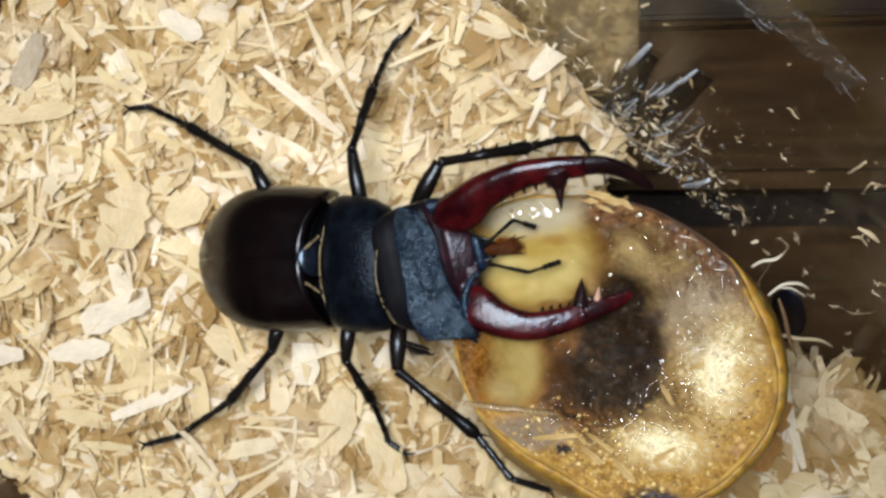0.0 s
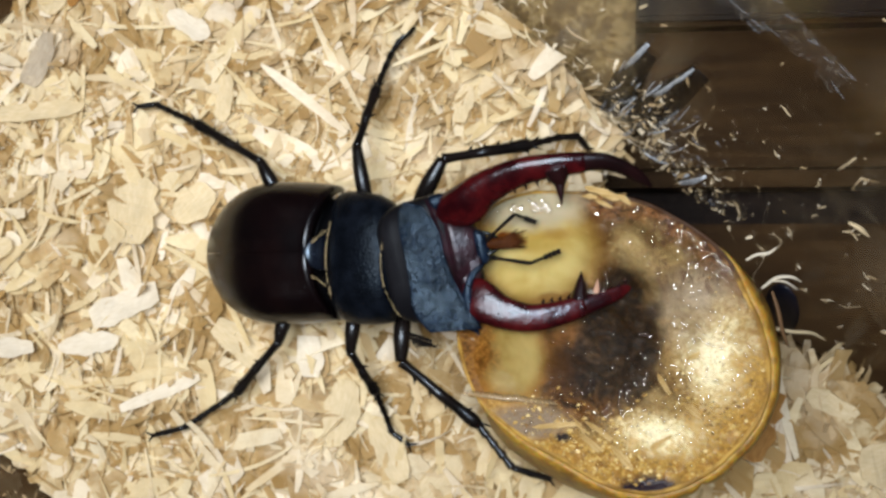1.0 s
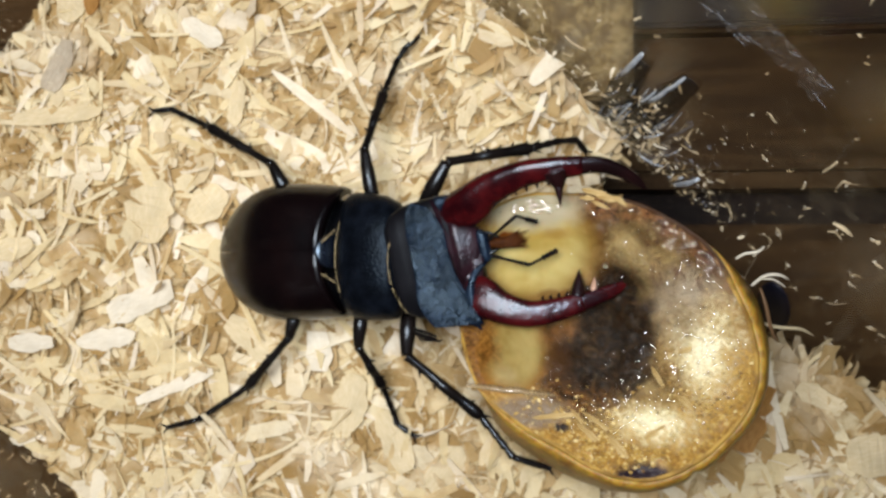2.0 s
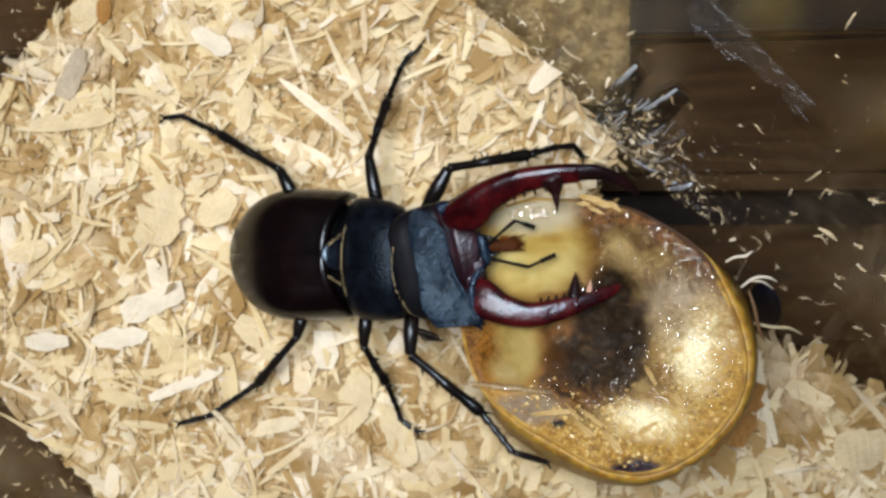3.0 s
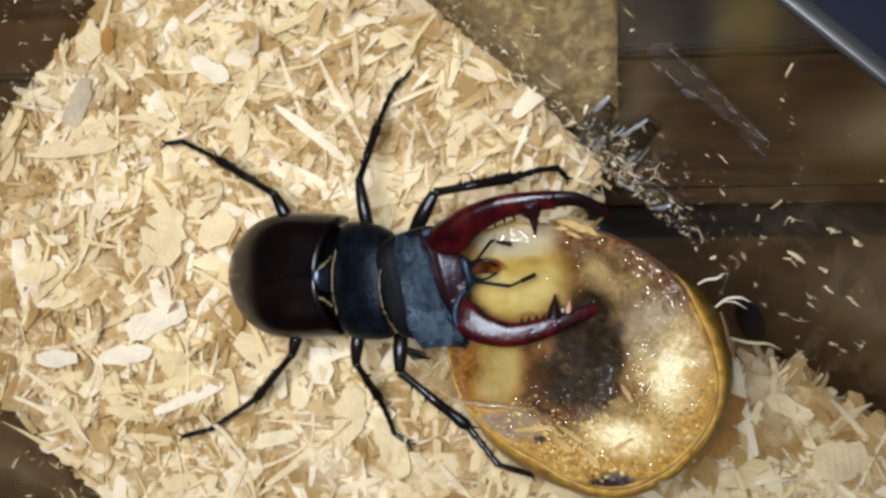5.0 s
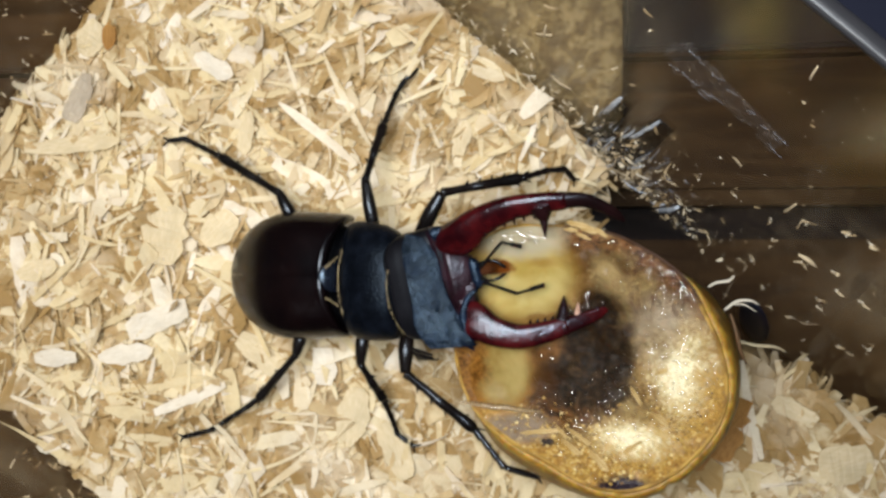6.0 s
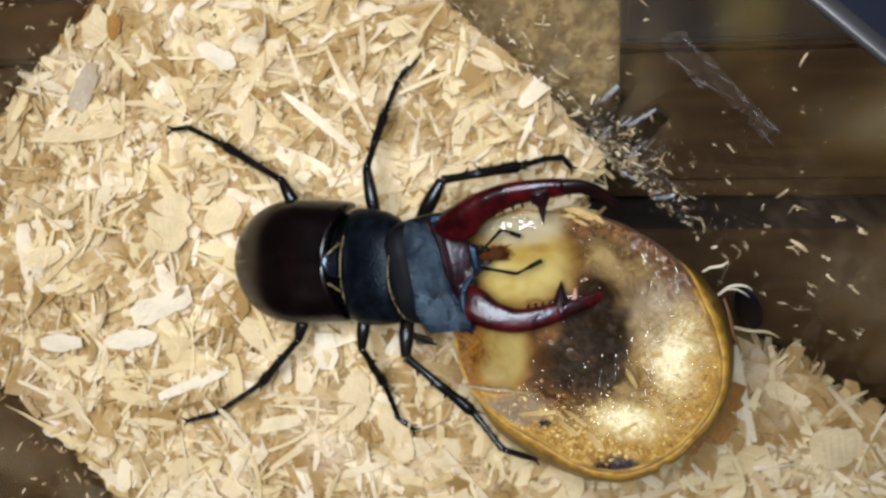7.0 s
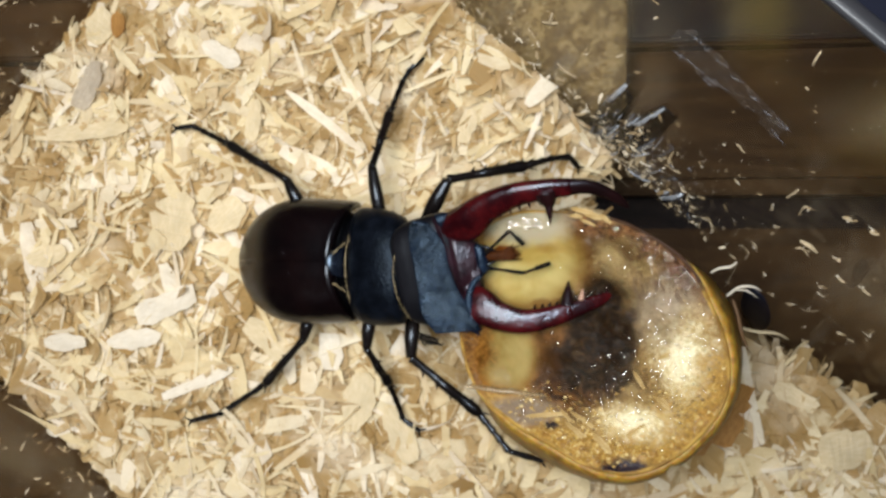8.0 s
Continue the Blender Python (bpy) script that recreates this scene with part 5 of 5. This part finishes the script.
def wall_dust():
    rng = random.Random(21)
    turn = Matrix((M, Vector((0, 0, 1)) + N * SLOPE, N)).transposed()
    geos, shreds = [], []
    for i in range(600):
        if rng.random() < 0.5:
            m, z = rng.gauss(-7, 7), abs(rng.gauss(2, 11))
        elif rng.random() < 0.5:
            m, z = rng.gauss(-8, 15), abs(rng.gauss(4, 26))
        else:
            m, z = rng.uniform(-88, 50), rng.uniform(-14, 80)
        size = rng.choice((0.06, 0.07, 0.09, 0.11, 0.14, 0.22, 0.36))
        g = chip_geo(size * rng.uniform(1.0, 2.2), size * 0.8, 0.08, 0.3, 0.5, 0.5, 0.6, rng, 3)
        a = Matrix.Rotation(rng.uniform(0, 6.28), 3, "Z")
        c = on_wall(m, z, 0.25)
        geos.append(([c + turn @ (a @ Vector(v)) for v in g[0]], g[1]))
    for i in range(95):
        m, z = rng.gauss(-9, 9), abs(rng.gauss(0, 11)) - 1
        size = 0.25 + 1.2 * rng.random() ** 3
        g = chip_geo(size * rng.uniform(1.0, 2.6), size * rng.uniform(0.4, 0.9), 0.1, 0.3, 0.8, 0.5, 0.9, rng, 5)
        e = Euler((rng.gauss(0, 0.5), rng.gauss(0, 0.5), rng.uniform(0, 6.28))).to_matrix()
        c = on_wall(m, z, 0.7)
        geos.append(([c + turn @ (e @ Vector(v)) for v in g[0]], g[1]))
    for i in range(260):
        m = rng.uniform(6, 62)
        z = 9 + abs(rng.gauss(0, 6)) if rng.random() < 0.55 else rng.uniform(8, 75)
        size = 0.15 + 0.8 * rng.random() ** 3
        g = chip_geo(size * rng.uniform(1.0, 3.5), size * rng.uniform(0.3, 0.8), 0.1, 0.3, 0.8, 0.5, 0.9, rng, 5, rng.gauss(0, 0.4))
        e = Euler((rng.gauss(0, 0.4), rng.gauss(0, 0.4), rng.uniform(0, 6.28))).to_matrix()
        c = on_wall(m, z, 0.6)
        geos.append(([c + turn @ (e @ Vector(v)) for v in g[0]], g[1]))
    for i in range(40):
        m, z = rng.gauss(-6, 8), abs(rng.gauss(2, 12))
        size = rng.uniform(0.3, 1.1)
        g = chip_geo(size * rng.uniform(1.2, 3.0), size * 0.5, 0.08, 0.3, 0.6, 0.7, 0.9, rng, 4)
        a = Matrix.Rotation(rng.uniform(0, 6.28), 3, "Z")
        c = on_wall(m, z, 0.35)
        shreds.append(([c + turn @ (a @ Vector(v)) for v in g[0]], g[1]))
    for i in range(130):
        m, z = rng.gauss(1, 5.5), abs(rng.gauss(0, 15)) - 2
        size = 0.3 + 1.0 * rng.random() ** 2
        g = chip_geo(size * rng.uniform(1.2, 4.0), size * rng.uniform(0.35, 0.7), 0.1, 0.3, 0.8, 0.6, 0.9, rng, 5, rng.gauss(0, 0.3))
        e = Euler((rng.gauss(0, 0.4), rng.gauss(0, 0.4), rng.gauss(1.7, 0.6))).to_matrix()
        c = on_wall(m, z, 0.8)
        geos.append(([c + turn @ (e @ Vector(v)) for v in g[0]], g[1]))
    for i in range(26):
        m, z = rng.gauss(-8, 18), abs(rng.gauss(12, 24)) + 1
        line, a = [], rng.uniform(0, 6.28)
        for k in range(4):
            p = on_wall(m, z, 0.3)
            line.append((*p, 0.11 if 0 < k < 3 else 0.05))
            a += rng.gauss(0, 0.9)
            m, z = m + 0.8 * math.cos(a), z + 0.8 * math.sin(a)
        geos.append(tube(line, 5, 4))
    for i in range(1500):
        z, k = rng.uniform(-2, 40), rng.uniform(-1, 1)
        c = inside(-35 + 75 * k, NW + SLOPE * z - 0.4, z) if i % 2 else inside(SW - SLOPE * z + 0.4, 20 + 110 * k, z)
        size = rng.choice((0.2, 0.3, 0.5, 0.9))
        g = chip_geo(size * rng.uniform(1.0, 3.5), size * 0.6, 0.1, 0.3, 0.5, 0.5, 0.6, rng, 3)
        e = Euler((rng.uniform(0, 6), rng.uniform(0, 6), rng.uniform(0, 6))).to_matrix()
        geos.append(([c + e @ Vector(v) for v in g[0]], g[1]))
    ob = part("wood_dust", join(*geos), DUST, at=on_wall(0, 10), smooth=False)
    tagged(ob, "pale wood dust and fibres clinging to the plastic walls", "wood dust", kind="stuff")
    ob = part("plastic_crumbs", join(*shreds), SHRED, at=on_wall(-6, 4), smooth=False)
    tagged(ob, "tiny bluish shreds of scuffed plastic on the box wall", "plastic crumbs", kind="stuff")


def scuff(name, m0, z0, m1, z1, width, mat, label, category, sag=0.4):
    """A thin strip that clings to the wall between two places on it."""
    a, b = Vector((m0, z0, 0)), Vector((m1, z1, 0))
    d = (b - a).normalized()
    side = Vector((-d.y, d.x, 0))
    top, low, n = [], [], 9
    for i in range(n):
        t = i / (n - 1)
        c = a.lerp(b, t)
        w = width * 0.5 * (0.35 + 0.65 * math.sin(math.pi * (0.12 + 0.8 * t))) * (1 + 0.3 * noise.noise((m0 + t * 4, z0, 1)))
        off = 0.35 + sag * math.sin(math.pi * t) + 0.25 * noise.noise((t * 5, m0, z1))
        for sgn in (-1, 1):
            q = c + side * sgn * w
            top.append(on_wall(q.x, q.y, off + 0.15))
            low.append(on_wall(q.x, q.y, off))
    k, faces = 2 * n, []
    for i in range(n - 1):
        p = 2 * i
        faces += [(p, p + 2, p + 3, p + 1), (k + p, k + p + 1, k + p + 3, k + p + 2), (p, k + p, k + p + 2, p + 2), (p + 1, p + 3, k + p + 3, k + p + 1)]
    faces += [(0, 1, k + 1, k), (k - 2, 2 * k - 2, 2 * k - 1, k - 1)]
    return tagged(part(name, (top + low, faces), mat, at=on_wall(m0, z0)), label, category, "marks on the box wall")


def torn_film():
    """A torn strip of clear film that clings to the wall, frayed along its lower edge."""
    rng, top, low, n = random.Random(4), [], [], 30
    for i in range(n):
        t = i / (n - 1)
        m = 6.4 - 21.0 * t
        up = 70.5 - 4.6 * t + 1.0 * noise.noise((t * 7, 1, 0)) - 3.5 * (1 - ease(t, 0, 0.12))
        down = 60.0 + 3.4 * t + 1.6 * noise.noise((t * 9, 5, 0)) + rng.uniform(-0.8, 0.8) + 3.0 * (1 - ease(t, 0, 0.15)) - 2.5 * ease(t, 0.8, 0.95)
        for z, off in ((up, 0.3), (0.5 * (up + down), 0.9 + 0.5 * noise.noise((t * 5, 2, 3))), (down, 0.4)):
            top.append(on_wall(m, z, off + 0.12))
            low.append(on_wall(m, z, off))
    k, faces = 3 * n, []
    for i in range(n - 1):
        for j in range(2):
            p = 3 * i + j
            faces += [(p, p + 3, p + 4, p + 1), (k + p, k + p + 1, k + p + 4, k + p + 3)]
        faces += [(3 * i, k + 3 * i, k + 3 * i + 3, 3 * i + 3), (3 * i + 2, 3 * i + 5, k + 3 * i + 5, k + 3 * i + 2)]
    patch = part("film_patch", (top + low, faces), FILM, at=on_wall(5.6, 64))
    tagged(patch, "torn scratched clear film clinging to the box wall", "film patch", "marks on the box wall")
    # thin pale wires that draw the highlights along the film's edge and creases
    edges = []
    for i in range(15):
        t = rng.random()
        m, z = 6.0 - 20.0 * t, (70.0 - 4.6 * t if rng.random() < 0.45 else rng.uniform(60, 68))
        d = rng.gauss(0, 0.5)
        length = rng.uniform(0.8, 3.2)
        edges.append(tube([(*on_wall(m, z, 0.9), 0.05), (*on_wall(m - 0.5 * length, z + d * 0.5, 1.0), rng.uniform(0.03, 0.055)), (*on_wall(m - length, z + d, 0.9), 0.03)], 5, 2))
    part("crease", join(*edges), SHRED, patch, "fine creases drawn as pale highlight lines")["kind"] = "stuff"


def splinter(points, mat, label):
    ob = part("wood_splinter", tube(points, 6, 6, 0.6), mat, at=points[0][:3])
    return tagged(ob, label, "splinter", "splinters by the fruit")


wall_dust()
# navy disc laid against the wall, low beside the fruit
blot = plain("navy_disc", (0.004, 0.005, 0.012), 0.4, (0.010, 0.011, 0.024), 0.4)
ring = [(7.0 * math.sin(a) - 0.4 * math.cos(a), 11.0 * math.sin(a) + 8.0 * math.cos(a)) for a in [math.pi * k / 14 for k in range(28)]]
spot = part("dark_spot", rings([[on_wall(-49.0 + m * k, -19.0 + z * k, off) for m, z in ring] for k, off in ((1.0, 0.1), (0.94, 0.5), (0.5, 0.7), (0.05, 0.75))]), blot, at=on_wall(-49.0, -19.0))
tagged(spot, "navy-black round disc low on the clear box wall", "dark blot")
splinter([(35.0, 0.2, 33.5, 0.2), (36.2, 1.0, 34.5, 0.22), (38.0, 1.3, 35, 0.24), (39.2, 2.2, 35, 0.1)], WHITE, "small white curled splinter beside the fruit")
splinter([(39.2, -4.4, 27, 0.2), (41.2, -2.7, 28, 0.26), (43.6, -2.5, 28, 0.24), (45.4, -3.3, 27.5, 0.08)], WHITE, "white hooked splinter beside the fruit")
splinter([(40.8, -3.2, 28, 0.1), (42.6, -3.3, 28.2, 0.16), (44.8, -4.6, 27.6, 0.06)], WHITE, "white split prong of a splinter beside the fruit")
splinter([(38.6, -4.6, 34.5, 0.2), (39.6, -7.6, 34.2, 0.36), (40.4, -10.8, 33.6, 0.34), (41.6, -13.6, 33.0, 0.1)], BARK, "dark brown sliver of dried skin beside the fruit")
splinter([(46, -12.0, 5, 0.3), (50, -12.9, 7, 0.36), (54, -13.2, 7, 0.3), (57, -14.6, 5.4, 0.08)], PALE, "long pale shaving tip at the box wall")
splinter([(50, 6, 35, 0.2), (51.6, 5.0, 35.4, 0.42), (53.0, 3.8, 35, 0.15)], DUST, "small pale flake on the box wall")


torn_film()
scuff("plastic_fold", 8.0, -4, 7.0, 36, 5.2, SMOKE, "smoky folded plastic shred on the box wall", "plastic shred", 0.05)
scuff("plastic_fold", 2.2, 2, -1.0, 42, 6.4, SMOKE, "smoky folded plastic shred on the box wall", "plastic shred", 0.05)
for m0, z0, m1, z1, width in ((9.1, 25.5, 8.0, 38.4, 1.4), (2.3, 24.2, 1.0, 35, 1.3), (3.4, 22, 2.4, 31, 0.7), (1.2, 33, 0.2, 41.5, 1.0), (-3.0, 1.0, -8.2, 4.5, 1.3), (-12.6, 0.6, -14.6, 12, 1.7),
                              (-10.5, 2, -12.5, 7, 1.2), (5.2, 9, 4.6, 19, 0.6), (-1.2, 10, -3.5, 18, 0.6)):
    scuff("scuff", m0, z0, m1, z1, 0.7 * width, SCUFF, "scuff in the clear plastic wall, its bluish glint painted on", "scuff", 0.6)
scratches = random.Random(5)
for i in range(22):
    m, z, length = scratches.uniform(-7, 9.5), scratches.uniform(1, 26), scratches.uniform(3, 11)
    scuff("scratch", m, z, m + scratches.uniform(-2.0, 0.6), z + length, scratches.uniform(0.18, 0.4), STREAK, "fine bluish scratch in the clear plastic wall", "scratch", 0.8)
for m0, z0, m1, z1, width in ((27.5, 35, 24.5, 39, 0.7), (26, 41, 25.5, 36, 0.5), (21.8, 22.5, 17.0, 24.0, 0.6), (-8.8, 86, -9.6, 82.5, 0.25), (-24, 52, -24.5, 46, 0.4)):
    scuff("wood_fibre", m0, z0, m1, z1, width, DUST, "pale wood fibre stuck to the clear box wall", "wood fibre", 0.3)


def fleck(points, wide):
    """A ragged curled fibre on the wall through places (m, z) on it."""
    rng = random.Random(int(100 * points[0][1]))
    (m0, z0), (m1, z1) = points[0], points[-1]
    if len(points) == 2:
        points = [points[0], (0.5 * (m0 + m1) + rng.uniform(-0.4, 0.4), 0.5 * (z0 + z1) + rng.uniform(-0.8, 0.8)), points[1]]
    n = len(points) - 1
    line = [(*on_wall(m, z, 0.4 + 0.5 * rng.random()), wide * rng.uniform(0.45, 0.75) * (1.0 if 0 < i < n else 0.4)) for i, (m, z) in enumerate(points)]
    geos = [tube(line, 5, 4, 0.5)]
    for _ in range(rng.randrange(1, 4)):
        m, z = points[rng.randrange(n + 1)]
        geos.append(tube([(*on_wall(m, z, 0.4), 0.12), (*on_wall(m + rng.uniform(-0.7, 0.7), z + rng.uniform(-1.6, 1.6), 0.7), 0.1), (*on_wall(m + rng.uniform(-1, 1), z + rng.uniform(-2, 2), 0.5), 0.03)], 5, 3))
    ob = part("wood_fibre", join(*geos), DUST, at=on_wall(m0, z0))
    tagged(ob, "pale curled wood fibre stuck to the clear box wall", "wood fibre", "fibres on the box wall")


for points, wide in (
        ([(-34.1, 32.8), (-35.0, 33.6), (-36.7, 33.4)], 0.34), ([(-27.8, 45.9), (-27.2, 48.5), (-27.7, 49.6)], 0.32), ([(-24.6, 40.4), (-25.3, 38.3)], 0.28),
        ([(-28.7, 33.0), (-29.1, 35.4)], 0.34), ([(-30.9, 55.9), (-31.5, 55.7), (-32.2, 56.8)], 0.5), ([(-22.7, 10.6), (-23.9, 9.8), (-24.9, 7.2)], 0.42),
        ([(-30.2, 18.9), (-31.5, 18.1), (-32.9, 16.3)], 0.3), ([(-30.8, 12.1), (-32.5, 12.0), (-33.5, 9.1), (-34.0, 5.2)], 0.2), ([(-38.5, 40.5), (-38.9, 41.5)], 0.6),
        ([(-42.5, 35.0), (-43.8, 35.7)], 0.36), ([(-45.8, 38.6), (-47.6, 38.3)], 0.36), ([(-56.5, 10.9), (-57.6, 12.6)], 0.36), ([(-49.2, 6.5), (-49.9, 9.4), (-50.1, 14.3)], 0.2),
        ([(-57.0, 25.0), (-58.3, 21.6)], 0.3), ([(-37.5, -9.6), (-39.2, -15.6), (-39.7, -19.2)], 0.3), ([(-34.5, 0.6), (-36.1, -4.5), (-38.1, -13.0)], 0.22),
        ([(-17.1, 38.2), (-18.0, 38.0)], 0.3), ([(-34.7, 58.6), (-35.6, 59.0)], 0.4), ([(-37.8, 9.2), (-39.6, 6.1)], 0.28), ([(-44.2, 0.0), (-45.2, 1.2)], 0.26),
        ([(-43.9, 24.5), (-44.4, 25.9)], 0.26), ([(-47.2, 2.9), (-48.2, 4.6)], 0.24), ([(-54.9, -3.2), (-54.9, -0.9)], 0.3)):
    fleck(points, wide)


def smear(points, wide):
    """A broad tan streak on the wall through places (m, z) on it."""
    n = len(points) - 1
    line = [(*on_wall(m, z, 0.25), wide * (1.0 if 0 < i < n else 0.3)) for i, (m, z) in enumerate(points)]
    ob = part("smear", tube(line, 10, 6, 0.05, up=tuple(N)), SMEAR, at=on_wall(*points[0]))
    tagged(ob, "faint tan streak for a ridge of crumpled film on the wall", "smear", "marks on the box wall")


# flat tan streaks that stand for pale ridges of crumpled film
for points, wide in (([(-50.5, 14.9), (-54.7, 12.8), (-59.0, 11.8), (-64.3, 4.8)], 1.6), ([(-45.5, 34.9), (-42.0, 43.5), (-41.3, 48.4), (-43.9, 47.1), (-50.3, 39.5)], 1.4),
                     ([(-48.3, 20.1), (-43.9, 34.3), (-40.2, 50.2)], 1.8), ([(-51.1, 26.9), (-48.7, 37.0), (-50.0, 39.7)], 1.5), ([(-36.1, 50.2), (-40.7, 43.8), (-45.4, 34.0)], 2.0)):
    smear(points, wide)


# ---- what moves: feelers, mouth brush and palps ----
def turned(ob, rest, rows):
    """Rows of (seconds, degrees) about z from the rest pose of ob."""
    at = ob.location.copy()
    walk(ob, [(t, Matrix.Translation(at) @ pose(0, 0, 0, 0, 0, a - rest)) for t, a in rows])


def motions():
    scape = ([(0, 40), (0.5, 40.5), (1, 41), (1.5, 39.5), (3, 40), (3.5, 43), (4, 43), (4.3, 41), (4.6, 40), (4.7, 44), (5.8, 54), (6, 48), (6.5, 55), (7, 45), (7.5, 39), (8, 42)],
             [(0, -13), (0.5, -12), (1, -9.5), (1.5, -15), (3, -13), (3.5, -20), (4, -20), (4.3, -22), (4.5, -9), (4.6, -2), (4.7, -3), (5.8, -18), (6, -18), (6.5, -18), (7, -10), (7.5, -7), (7.8, -11), (8, -8)])
    club = ([(0, -20.5), (0.5, -21), (1, -23), (1.5, -18), (3, -22), (3.5, -17), (4, -20), (4.5, -14), (4.6, -9), (4.7, -12.5), (5.8, -14), (6, -14), (6.5, -28), (7, -22), (7.2, -32), (7.5, -42), (7.8, -54), (8, -47)],
            [(0, 16), (0.5, 17), (1, 20), (1.5, 27), (3, 22), (3.5, 21), (4, 17), (4.5, 23), (4.7, 27), (5.8, 14), (6, 15.5), (6.5, 26.5), (7, 26), (7.5, 22), (7.6, 30), (7.7, 47), (7.8, 63), (7.9, 40), (8, 18)])

    def between(rows, t):
        return float(np.interp(t, [r[0] for r in rows], [r[1] for r in rows]))

    for i, (a, c) in enumerate(feelers):
        turned(a, scape[i][0][1], scape[i])
        rest = club[i][0][1] - scape[i][0][1]
        turned(c, rest, [(t, v - between(scape[i], t)) for t, v in club[i]])
    at = mouth.location.copy()
    walk(mouth, [(t, Matrix.Translation(at + Vector((d, 0, -abs(d) * 0.15)) * MM)) for t, d in
                 ((0, 0), (0.5, -0.2), (1, 0), (1.5, 0.3), (3, 0), (3.5, -0.6), (4, -0.4), (4.5, -2.0), (4.7, -2.8), (5.8, -3.2), (6, -3.2), (6.5, -2.8), (7, -0.6), (7.5, 0), (8, 0.2))])
    for p in palps:
        at = p.location.copy()
        walk(p, [(t, Matrix.Translation(at + Vector((d, 0, d * 0.3)) * MM)) for t, d in
                 ((0, -2.4), (1.5, -2.4), (3, -2.4), (4, -2.0), (4.5, -0.6), (4.7, 0), (5.8, 0.3), (6, 0.2), (6.5, 0), (7, -1.8), (7.5, -2.4), (8, -2.4))])


motions()
